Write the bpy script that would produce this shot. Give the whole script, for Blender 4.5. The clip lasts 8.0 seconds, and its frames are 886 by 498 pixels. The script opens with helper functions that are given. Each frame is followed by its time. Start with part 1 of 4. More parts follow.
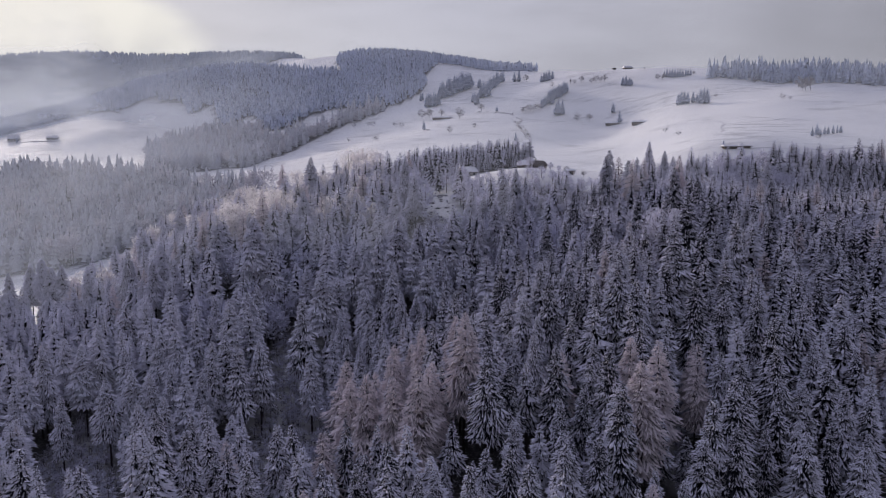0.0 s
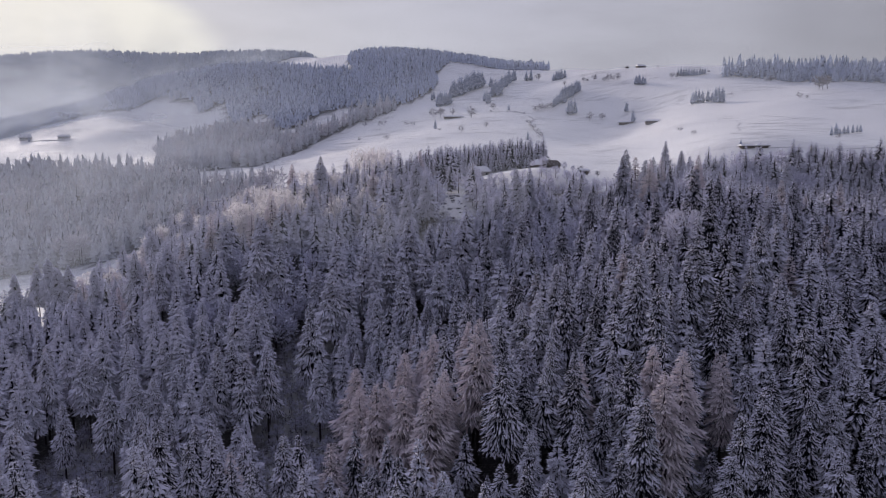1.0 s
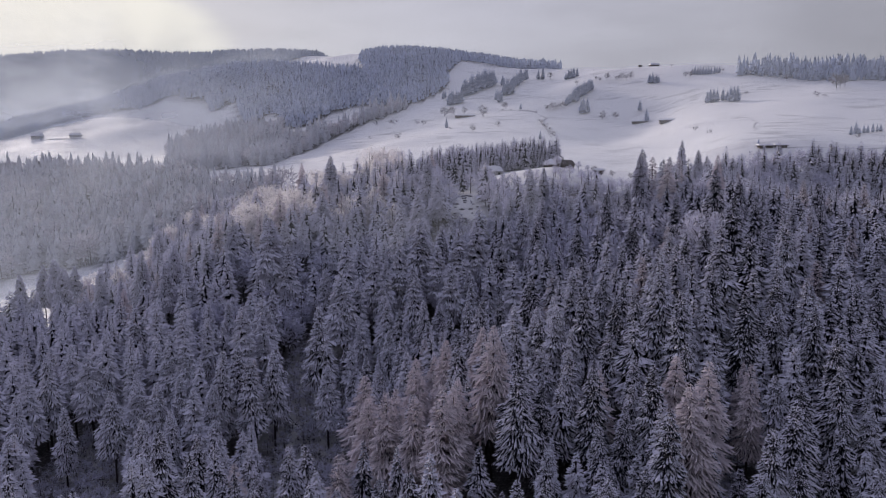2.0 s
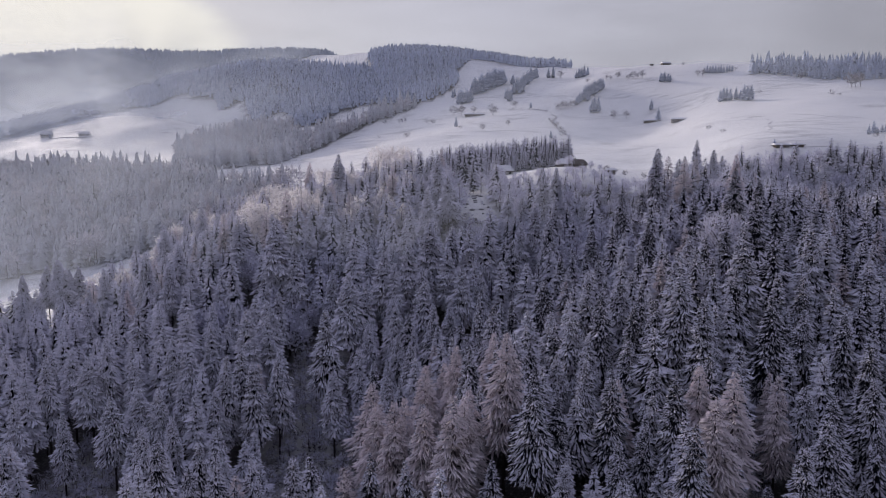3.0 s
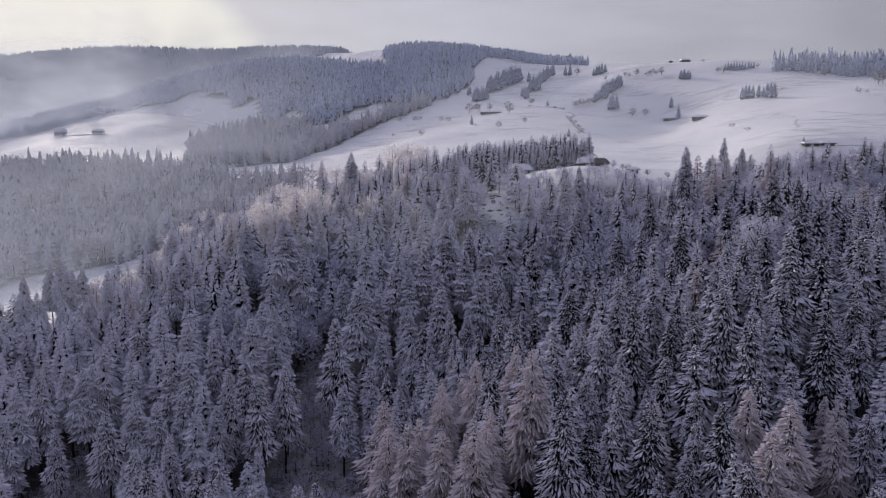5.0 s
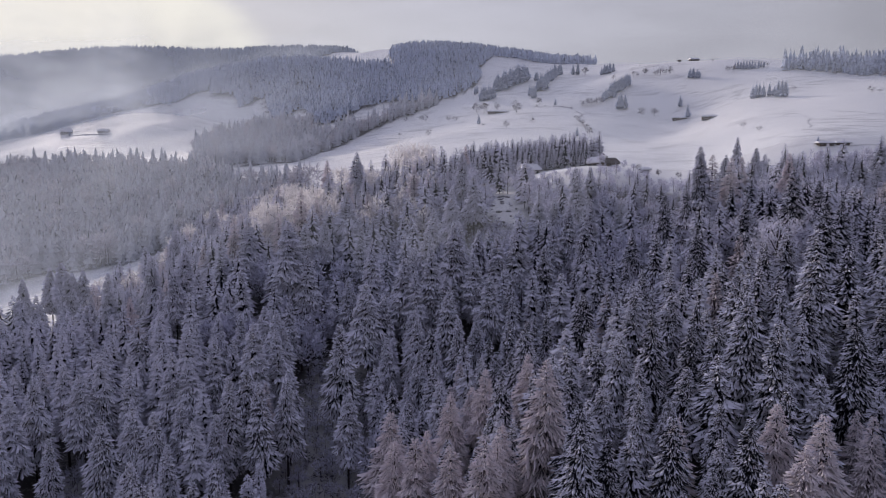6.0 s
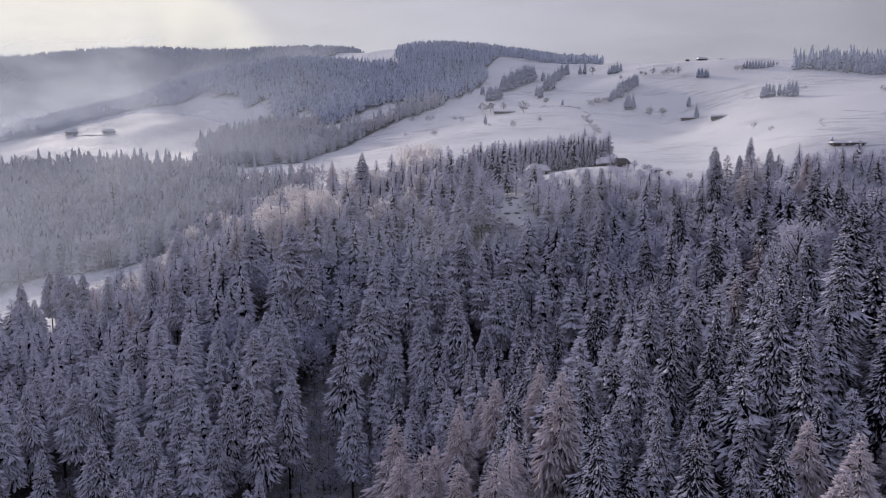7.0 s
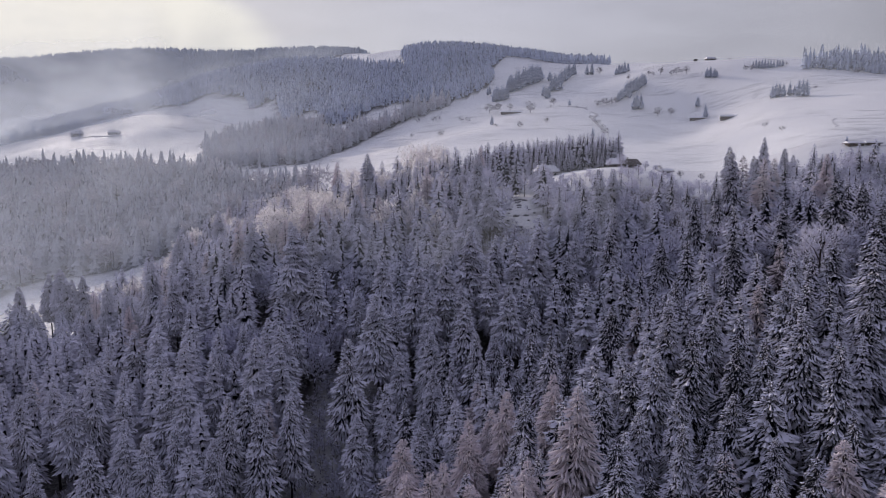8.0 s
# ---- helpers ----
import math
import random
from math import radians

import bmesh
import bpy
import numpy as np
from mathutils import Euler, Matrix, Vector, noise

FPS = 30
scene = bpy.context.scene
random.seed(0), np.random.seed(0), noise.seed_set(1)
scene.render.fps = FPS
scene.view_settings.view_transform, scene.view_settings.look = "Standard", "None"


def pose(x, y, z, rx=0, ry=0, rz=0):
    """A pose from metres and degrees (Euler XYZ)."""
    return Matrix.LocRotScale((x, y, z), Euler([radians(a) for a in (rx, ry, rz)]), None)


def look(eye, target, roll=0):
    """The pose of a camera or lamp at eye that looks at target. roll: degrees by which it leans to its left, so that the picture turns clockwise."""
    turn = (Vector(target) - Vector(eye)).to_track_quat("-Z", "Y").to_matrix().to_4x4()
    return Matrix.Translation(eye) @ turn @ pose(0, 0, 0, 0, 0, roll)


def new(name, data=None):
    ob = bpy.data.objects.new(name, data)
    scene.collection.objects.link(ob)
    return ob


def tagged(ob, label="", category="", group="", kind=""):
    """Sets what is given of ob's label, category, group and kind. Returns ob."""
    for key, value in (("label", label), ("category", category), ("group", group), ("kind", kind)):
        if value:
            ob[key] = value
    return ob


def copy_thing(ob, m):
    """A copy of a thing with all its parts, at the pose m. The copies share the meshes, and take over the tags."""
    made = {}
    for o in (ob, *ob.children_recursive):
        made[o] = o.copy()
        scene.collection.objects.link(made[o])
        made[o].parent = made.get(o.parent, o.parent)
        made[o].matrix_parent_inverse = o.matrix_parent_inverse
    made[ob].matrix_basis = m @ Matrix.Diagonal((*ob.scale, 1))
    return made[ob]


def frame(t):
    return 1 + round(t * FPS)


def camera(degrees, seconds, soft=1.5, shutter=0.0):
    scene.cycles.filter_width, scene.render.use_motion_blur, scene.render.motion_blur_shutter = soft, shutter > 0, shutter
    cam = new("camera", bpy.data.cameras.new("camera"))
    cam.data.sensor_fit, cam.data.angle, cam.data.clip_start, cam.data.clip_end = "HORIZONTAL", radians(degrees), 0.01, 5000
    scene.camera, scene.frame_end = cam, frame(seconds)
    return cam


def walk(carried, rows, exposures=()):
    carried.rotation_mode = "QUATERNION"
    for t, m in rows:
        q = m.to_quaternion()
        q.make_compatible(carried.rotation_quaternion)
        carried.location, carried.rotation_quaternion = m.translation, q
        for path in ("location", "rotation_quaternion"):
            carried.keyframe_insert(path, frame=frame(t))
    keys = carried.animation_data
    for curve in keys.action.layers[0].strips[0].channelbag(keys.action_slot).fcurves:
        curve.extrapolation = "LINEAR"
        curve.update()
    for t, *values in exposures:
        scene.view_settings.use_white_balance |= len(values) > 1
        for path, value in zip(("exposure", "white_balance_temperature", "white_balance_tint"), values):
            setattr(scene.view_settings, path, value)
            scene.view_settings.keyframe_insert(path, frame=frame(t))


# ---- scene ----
cam = camera(62.0, 8.0, soft=1.0)
EYE = 120.0
# seconds, x, y, rise over EYE, yaw, pitch, roll
ROWS = [
    (0.0, 0.00, 0.00, 0.00, 0.00, -7.35, 0.00),
    (0.5, -0.26, 3.08, 0.09, 0.41, -7.38, -0.03),
    (1.0, -0.53, 6.14, 0.16, 0.83, -7.42, -0.06),
    (1.5, -0.82, 9.20, 0.21, 1.26, -7.45, -0.10),
    (2.0, -1.12, 12.25, 0.24, 1.65, -7.49, -0.15),
    (3.5, -2.09, 21.39, 0.25, 2.63, -7.60, -0.28),
    (4.0, -2.45, 24.44, 0.23, 2.91, -7.64, -0.31),
    (4.5, -2.81, 27.48, 0.21, 3.17, -7.68, -0.33),
    (6.0, -4.01, 36.65, 0.12, 3.92, -7.72, -0.34),
    (6.5, -4.44, 39.72, 0.09, 4.15, -7.71, -0.33),
    (7.0, -4.89, 42.80, 0.07, 4.37, -7.69, -0.31),
    (7.5, -5.35, 45.90, 0.06, 4.60, -7.66, -0.28),
    (8.0, -5.83, 49.00, 0.05, 4.83, -7.63, -0.24),
]
walk(cam, [(t, pose(x, y, EYE + z, 0, 0, yaw) @ pose(0, 0, 0, 90 + pitch, 0, 0) @ pose(0, 0, 0, 0, 0, -roll))
           for t, x, y, z, yaw, pitch, roll in ROWS],
     exposures=[(0.0, 0.20, 6500, 10), (8.0, 0.20, 6500, 10)])

# ---- light: overcast winter morning, the low sun behind thin cloud ahead on the left ----
SUN_AZ, SUN_EL = radians(-31.0), radians(15.0)      # azimuth from +y towards +x
SUN_DIR = Vector((math.sin(SUN_AZ) * math.cos(SUN_EL), math.cos(SUN_AZ) * math.cos(SUN_EL), math.sin(SUN_EL)))


class Nodes:
    """A short way to write node trees."""

    def __init__(self, tree):
        self.tree = tree
        tree.nodes.clear()

    def add(self, kind, _out=0, **inputs):
        node = self.tree.nodes.new(kind)
        self.last = node
        for key, value in inputs.items():
            self.put(node.inputs[int(key[1:])] if key[0] == "i" and key[1:].isdigit() else node.inputs[key], value)
        return node.outputs[_out] if len(node.outputs) else None

    def put(self, slot, value):
        if isinstance(value, bpy.types.NodeSocket):
            self.tree.links.new(value, slot)
        else:
            slot.default_value = value

    def math(self, op, a, b=0.0, clamp=False):
        out = self.add("ShaderNodeMath", i0=a, i1=b)
        self.last.operation, self.last.use_clamp = op, clamp
        return out

    def vector(self, op, a, b=None, scale=None, out=0):
        self.add("ShaderNodeVectorMath", i0=a)
        self.last.operation = op
        if b is not None:
            self.put(self.last.inputs[1], b)
        if scale is not None:
            self.put(self.last.inputs["Scale"], scale)
        return self.last.outputs[out]

    def ramp(self, value, a, b, lo=0.0, hi=1.0):
        out = self.add("ShaderNodeMapRange", i0=value, i1=a, i2=b, i3=lo, i4=hi)
        self.last.interpolation_type = "SMOOTHSTEP"
        return out

    def mix(self, fac, a, b):
        node = self.tree.nodes.new("ShaderNodeMix")
        node.data_type = "RGBA"
        self.put(node.inputs[0], fac)
        self.put(node.inputs[6], a if isinstance(a, bpy.types.NodeSocket) else (*a, 1))
        self.put(node.inputs[7], b if isinstance(b, bpy.types.NodeSocket) else (*b, 1))
        return node.outputs[2]

    def noise(self, vector, scale, detail=3.0, rough=0.55):
        return self.add("ShaderNodeTexNoise", Vector=vector, Scale=scale, Detail=detail, Roughness=rough)


def make_world():
    world = bpy.data.worlds.new("winter_sky")
    scene.world = world
    world.use_nodes = True
    n = Nodes(world.node_tree)
    way = n.add("ShaderNodeTexCoord")
    sky = n.add("ShaderNodeTexSky")
    n.last.sky_type, n.last.sun_disc = "NISHITA", False
    n.last.sun_elevation, n.last.sun_rotation, n.last.dust_density = SUN_EL, SUN_AZ, 2.0
    z = n.add("ShaderNodeSeparateXYZ", 2, Vector=way)
    up = n.math("MAXIMUM", z, 0.0)
    # the cloud deck: darker low down, lighter overhead, in long bands
    flat = n.add("ShaderNodeMapping", Vector=way, Scale=(1.0, 1.0, 5.0))
    band = n.noise(flat, 2.3, 5.0, 0.5)
    fine = n.noise(flat, 7.0, 5.0, 0.55)
    bright = n.math("ADD", n.math("MULTIPLY", up, DECK_UP), DECK_LOW)
    vary = n.ramp(n.math("ADD", n.math("MULTIPLY", band, 0.75), n.math("MULTIPLY", fine, 0.25)), 0.3, 0.7, 0.84, 1.14)
    low = n.ramp(z, 0.05, 0.13, 1.1, 0.9)
    # the deck is duller away from the sun
    facing = n.vector("DOT_PRODUCT", way, (math.sin(SUN_AZ), math.cos(SUN_AZ), 0.0), out=1)
    low = n.math("MULTIPLY", low, n.ramp(facing, 0.0, 1.0, 0.44, 1.20))
    deck = n.math("MULTIPLY", n.math("MULTIPLY", bright, vary), low)
    tint = n.mix(n.ramp(z, 0.1, 0.7), DECK_COLOUR, DECK_ZENITH)
    deck_colour = n.vector("SCALE", tint, scale=deck)
    # the gap round the sun, with a soft uneven rim
    off = n.vector("SUBTRACT", way, tuple(GAP_DIR))
    off = n.add("ShaderNodeMapping", Vector=off, Scale=(1.0, 1.0, 1.8))
    reach = n.vector("LENGTH", off, out=1)
    reach = n.math("ADD", reach, n.math("MULTIPLY", n.math("SUBTRACT", n.noise(flat, 5.0, 6.0, 0.6), 0.5), 0.07))
    gap = n.ramp(reach, 0.345, 0.29)
    glow = n.ramp(reach, 0.75, 0.2, 0.0, 1.0)
    lit = n.mix(n.math("MULTIPLY", glow, 0.32), deck_colour, (0.80, 0.79, 0.80))
    cloud = n.mix(gap, lit, GAP_COLOUR)
    blue = n.add("ShaderNodeBackground", Color=sky, Strength=0.05)
    deck_light = n.add("ShaderNodeBackground", Color=cloud, Strength=1.0)
    total = n.add("ShaderNodeMixShader", i0=0.97, i1=blue, i2=deck_light)
    n.add("ShaderNodeOutputWorld", Surface=total)


GAP_DIR = Vector((math.sin(radians(-35)) * math.cos(radians(4)), math.cos(radians(-35)) * math.cos(radians(4)), math.sin(radians(4))))
GAP_COLOUR = (0.71, 0.70, 0.675)
DECK_COLOUR = (0.92, 0.92, 1.07)
DECK_ZENITH = (0.88, 0.91, 1.33)
DECK_LOW, DECK_UP = 0.35, 0.44
make_world()
sun = new("sun", bpy.data.lights.new("sun", "SUN"))
sun.data.energy, sun.data.angle, sun.data.color = 2.6, radians(8), (1.0, 0.885, 0.82)
sun.matrix_world = look(SUN_DIR * 1000, (0, 0, 0))


# ---- materials ----
def material(name):
    m = bpy.data.materials.new(name)
    m.use_nodes = True
    return m, Nodes(m.node_tree)


def finish(n, colour, rough=0.7, bump=None, strength=0.4, distance=0.1, specular=0.3, thin=0.0):
    inputs = {"Base Color": colour, "Roughness": rough, "Specular IOR Level": specular}
    if bump is not None:
        inputs["Normal"] = n.add("ShaderNodeBump", Strength=strength, Distance=distance, Height=bump)
    surface = n.add("ShaderNodeBsdfPrincipled", **inputs)
    if thin:
        surface = n.add("ShaderNodeMixShader", i0=thin, i1=surface, i2=n.add("ShaderNodeBsdfTranslucent", Color=colour))
    n.add("ShaderNodeOutputMaterial", Surface=surface)


def snowy(name, under, snow, cover, grain, spread=0.35, mottle=1.0, thin=0.0):
    """Foliage or bark that carries snow along its arms and on what faces up. cover: the level at which the snow begins."""
    m, n = material(name)
    geo = n.add("ShaderNodeNewGeometry", 1)
    place = n.last.outputs["Position"]
    island = n.last.outputs["Random Per Island"]
    upward = n.add("ShaderNodeSeparateXYZ", 2, Vector=geo)
    load = n.add("ShaderNodeAttribute", 2)
    n.last.attribute_name = "load"
    fine, coarse = n.noise(place, grain, 3.0, 0.6), n.noise(place, grain * 0.13, 2.0)
    value = n.math("ADD", n.math("MULTIPLY", upward, 0.45), n.math("MULTIPLY", n.math("SUBTRACT", fine, 0.5), 0.9 * mottle))
    value = n.math("ADD", value, n.math("MULTIPLY", load, 0.75))
    tree = n.add("ShaderNodeObjectInfo")
    value = n.math("ADD", value, n.math("MULTIPLY", n.math("SUBTRACT", n.last.outputs["Random"], 0.5), 0.2 * mottle))
    value = n.math("ADD", value, n.math("MULTIPLY", n.math("SUBTRACT", island, 0.5), 0.35 * mottle))
    value = n.math("ADD", value, n.math("MULTIPLY", n.math("SUBTRACT", coarse, 0.5), 0.5 * mottle))
    # rime colour grows up the windward slope, also standing in for haze and sunlight
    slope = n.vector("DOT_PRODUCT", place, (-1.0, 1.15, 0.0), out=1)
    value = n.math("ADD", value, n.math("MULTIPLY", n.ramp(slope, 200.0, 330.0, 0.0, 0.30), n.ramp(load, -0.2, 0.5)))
    fac = n.ramp(value, cover, cover + spread)
    dark = n.mix(n.noise(place, grain * 2.1, 2.0), [c * 0.6 for c in under], [c * 1.5 for c in under])
    pale = n.mix(coarse, [c * 0.86 for c in snow], snow)
    finish(n, n.mix(fac, dark, pale), 0.75, fine, 0.5, 0.1, thin=thin)
    return m


def ground_material():
    m, n = material("snow_ground")
    place = n.add("ShaderNodeTexCoord", 3)
    fine, mid, wide = n.noise(place, 1.6, 4.0), n.noise(place, 0.12, 5.0, 0.6), n.noise(place, 0.012, 3.0)
    # grass and stems that stand through the snow, in streaks along the slope
    along = n.add("ShaderNodeMapping", Vector=place, Scale=(0.35, 1.0, 1.0))
    streak = n.noise(along, 0.09, 6.0, 0.65)
    grassy = n.math("MULTIPLY", n.ramp(streak, 0.49, 0.64), n.ramp(wide, 0.40, 0.58))
    grassy = n.math("MULTIPLY", grassy, n.ramp(fine, 0.35, 0.65, 0.1, 0.55))
    # Under trees the floor is darkened: litter, with the trees' shade painted in.
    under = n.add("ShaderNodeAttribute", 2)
    n.last.attribute_name = "litter_shade"
    shaded_litter = n.math("MULTIPLY", under, n.ramp(n.math("ADD", n.math("MULTIPLY", fine, 0.6), n.math("MULTIPLY", mid, 0.4)), 0.36, 0.52, 0.72, 0.97))
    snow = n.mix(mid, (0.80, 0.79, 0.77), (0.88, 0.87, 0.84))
    colour = n.mix(n.math("MAXIMUM", grassy, shaded_litter), snow, (0.07, 0.062, 0.06))
    relief = n.math("ADD", n.math("MULTIPLY", fine, 0.25), n.math("MULTIPLY", mid, 2.5))
    finish(n, colour, 0.65, relief, 0.55, 0.6)
    return m


NEEDLE = (0.009, 0.010, 0.017)
SNOW = (0.89, 0.875, 0.99)
# snow colour of the valley spruces, dulled by haze as well as rime
RIME_HAZE = (0.66, 0.67, 0.73)
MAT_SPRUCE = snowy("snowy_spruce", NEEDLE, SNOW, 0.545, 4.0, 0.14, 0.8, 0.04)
MAT_LARCH = snowy("frosted_larch", (0.15, 0.122, 0.135), (0.97, 0.875, 0.905), 0.17, 4.0, 0.36, 1.0, 0.20)
MAT_SHRUB = snowy("frosted_shrubs", (0.07, 0.06, 0.065), (0.56, 0.55, 0.63), 0.25, 1.4, 0.7)
MAT_TWIG = snowy("frosted_twigs", (0.17, 0.165, 0.20), (0.76, 0.75, 0.86), -0.2, 1.1, 0.7, 1.0, 0.15)
MAT_FAR_TWIG = snowy("rimed_far_twigs", (0.20, 0.185, 0.20), (0.66, 0.64, 0.69), -0.3, 0.6, 0.9, 0.8, 0.2)
# A paler, warmer copy of the twigs: low sun put into the colour.
MAT_PALE_TWIG = snowy("sun_toned_hoarfrost", (0.27, 0.245, 0.245), (0.90, 0.865, 0.86), -0.4, 1.1, 0.7, 1.0, 0.45)
MAT_MEADOW_TWIG = snowy("frosted_meadow_twigs", (0.15, 0.135, 0.14), (0.40, 0.385, 0.42), 0.20, 0.6, 0.9)
# Far spruces: distance haze is put into these pale bluish colours besides rime.
MAT_VALLEY = snowy("rimed_hazed_valley_spruce", (0.030, 0.034, 0.044), RIME_HAZE, -0.15, 0.9, 0.95, 0.7)
MAT_FAR = snowy("rimed_hazed_hill_spruce", (0.025, 0.037, 0.066), (0.60, 0.66, 0.82), -0.04, 0.5, 0.9, 0.6)
MAT_CREST = snowy("rimed_hazed_crest_spruce", (0.042, 0.055, 0.088), (0.58, 0.64, 0.79), -0.14, 0.4, 1.1, 0.45)
MAT_RIDGE = snowy("rimed_hazed_ridge_spruce", (0.06, 0.08, 0.115), (0.42, 0.48, 0.59), -0.3, 0.3, 1.0, 0.5)
MAT_BARK = snowy("spruce_bark", (0.05, 0.04, 0.038), SNOW, 0.55, 2.5)
MAT_GROUND = ground_material()


# ---- the lie of the land ----
APEX = 250.0
DIST = [40, 110, 165, 220, 285, 360, 450, 600, 850, 1150, 1400, 1650, 1900, 2600]
SECTIONS = {}


def section(bearing, *heights):
    """Ground heights under the eye along one line of the fan, at the distances DIST."""
    SECTIONS[bearing] = heights


section(-0.62, -117, -100, -94, -90, -86, -81, -74, -61, -35, -5, 10, 40, 70, 300)
section(-0.46, -116, -95, -86, -82, -80, -80, -72, -48, 0, 45, 48, 60, 95, 332)
section(-0.34, -116, -90, -80, -75, -69, -67, -63, -24, 0, 71, 123, 110, 130, 323)
section(-0.24, -116, -80, -80, -71, -63, -57, -45, -21, 3, 64, 150, 150, 165, 332)
section(-0.15, -116, -70, -77, -62, -37, -35, -27, -13, 9, 85, 150, 205, 236, 320)
section(-0.07, -113, -79, -77, -64, -36, -20, -14, -1, 23, 91, 165, 211, 214, 290)
section(0.00, -112, -72, -63, -59, -26, -16, -13, 1, 33, 94, 160, 196, 212, 236)
section(0.07, -109, -72, -54, -46, -30, -8, -9, -1, 35, 99, 150, 178, 190, 206)
section(0.15, -104, -77, -48, -35, -23, -21, -13, 1, 26, 118, 150, 163, 168, 172)
section(0.24, -100, -78, -59, -43, -32, -31, 3, 20, 55, 131, 134, 137, 148, 174)
section(0.35, -95, -70, -55, -44, -34, -31, 0, 27, 70, 126, 130, 136, 145, 159)
section(0.60, -86, -47, -32, -22, -16, -10, -5, 12, 67, 117, 140, 160, 172, 195)


def hermite(values, xs, q):
    xs, values = np.asarray(xs, float), np.asarray(values, float)
    d = np.diff(values, axis=-1) / np.diff(xs)
    m = np.concatenate([d[..., :1], (d[..., 1:] + d[..., :-1]) / 2, d[..., -1:]], -1)
    q = np.clip(q, xs[0], xs[-1])
    i = np.clip(np.searchsorted(xs, q, side="right") - 1, 0, len(xs) - 2)
    h = xs[i + 1] - xs[i]
    s = (q - xs[i]) / h
    return ((1 + 2 * s) * (1 - s) ** 2 * values[..., i] + s * (1 - s) ** 2 * h * m[..., i]
            + s * s * (3 - 2 * s) * values[..., i + 1] + s * s * (s - 1) * h * m[..., i + 1])


def waves(x, y):
    """Small swells and hollows, growing with distance."""
    size = np.clip((y - 60) / 500, 0.12, 1.6)
    w = (np.sin(x * 0.021 + 1.3 + np.sin(y * 0.013)) * np.sin(y * 0.017 + 0.6 * np.sin(x * 0.009))
         + 0.5 * np.sin(x * 0.047 - y * 0.031 + 2.1) + 0.35 * np.sin(x * 0.083 + y * 0.067))
    ribs = np.clip((y - 420) / 300, 0, 1) * np.clip((2200 - y) / 600, 0, 1)
    w2 = np.sin(x * 0.035 + y * 0.012 + 1.5 * np.sin(y * 0.021)) * np.sin(y * 0.045 + 1.2 * np.sin(x * 0.019))
    return w * size + ribs * (1.1 * w2 + 0.5 * np.sin(x * 0.11 + 2 * np.sin(y * 0.03)) * np.sin(y * 0.09))


def land(x, y):
    x, y = np.asarray(x, float), np.asarray(y, float)
    flat_x, flat_y = np.ravel(x), np.ravel(y)
    a = hermite(np.eye(len(SECTIONS)), list(SECTIONS), flat_x / np.maximum(flat_y + APEX, 60.0))
    b = hermite(np.eye(len(DIST)), np.log(DIST), np.log(np.maximum(flat_y, 40.0)))
    z = np.einsum("ij,im,jm->m", np.array(list(SECTIONS.values()), float), a, b)
    return EYE + (z + waves(flat_x, flat_y)).reshape(x.shape)


def inside(poly, x, y):
    """Which points lie in the polygon."""
    hit = np.zeros(np.shape(x), bool)
    for (x0, y0), (x1, y1) in zip(poly, poly[1:] + poly[:1]):
        if y0 != y1:
            cross = (y0 > y) != (y1 > y)
            hit ^= cross & (x < (x1 - x0) * (y - y0) / (y1 - y0) + x0)
    return hit


# woods and fields in plan
NEAR_WOOD = [(-420, -300), (420, -300), (480, 300), (470, 440), (300, 425), (200, 420), (150, 410), (105, 385), (85, 352),
             (62, 335), (45, 366), (20, 368), (0, 362), (-40, 362), (-90, 385), (-130, 412), (-150, 425), (-160, 395), (-155, 345), (-158, 290), (-170, 270), (-200, 262), (-420, 250)]
CLEARING = [(-11, 338), (6, 334), (7, 287), (-5, 285)]
LEFT_WOOD = [(-520, 340), (-275, 330), (-262, 350), (-256, 408), (-238, 417), (-200, 409), (-165, 427), (-130, 425), (-110, 470), (-160, 520), (-225, 590), (-260, 600), (-315, 640), (-420, 720), (-640, 760)]
LEFT_GLADE = [(-380, 520), (-300, 512), (-290, 540), (-370, 560)]
BELT_WOOD = [(-329, 830), (-343, 891), (-332, 916), (-312, 974), (-291, 1005), (-266, 997), (-241, 991), (-226, 919), (-201, 879), (-187, 893), (-174, 912), (-162, 925), (-153, 934),
             (-141, 967), (-123, 999), (-102, 1014), (-77, 1035), (-88, 983), (-117, 953), (-146, 909), (-165, 830), (-174, 759), (-175, 677), (-209, 654), (-266, 670)]
HILL_WOOD = [(-700, 1000), (-596, 1027), (-574, 1076), (-546, 1148), (-478, 1104), (-489, 1180), (-475, 1215), (-423, 1198), (-411, 1191), (-379, 1113), (-378, 1142), (-374, 1188), (-360, 1185), (-319, 1069),
             (-295, 1034), (-292, 1095), (-265, 1074), (-244, 994), (-214, 952), (-198, 970), (-180, 1010), (-153, 1030), (-121, 1035), (-101, 1025), (-84, 1038), (-67, 1064), (-45, 1100), (-32, 1167), (-26, 1192), (-33, 1288),
             (-24, 1325), (-10, 1442), (-14, 1577), (-40, 1760), (-90, 1770), (-150, 1640), (-212, 1520), (-205, 1465), (-178, 1335), (-205, 1350), (-240, 1385), (-290, 1425), (-420, 1450), (-560, 1450), (-760, 1420)]
RIGHT_WOOD = [(346, 985), (392, 950), (435, 922), (540, 915), (800, 900), (900, 1300), (420, 1250), (365, 1060)]
GROVE = [(-18, 425), (8, 410), (34, 418), (48, 412), (54, 440), (44, 470), (0, 475), (-20, 455)]
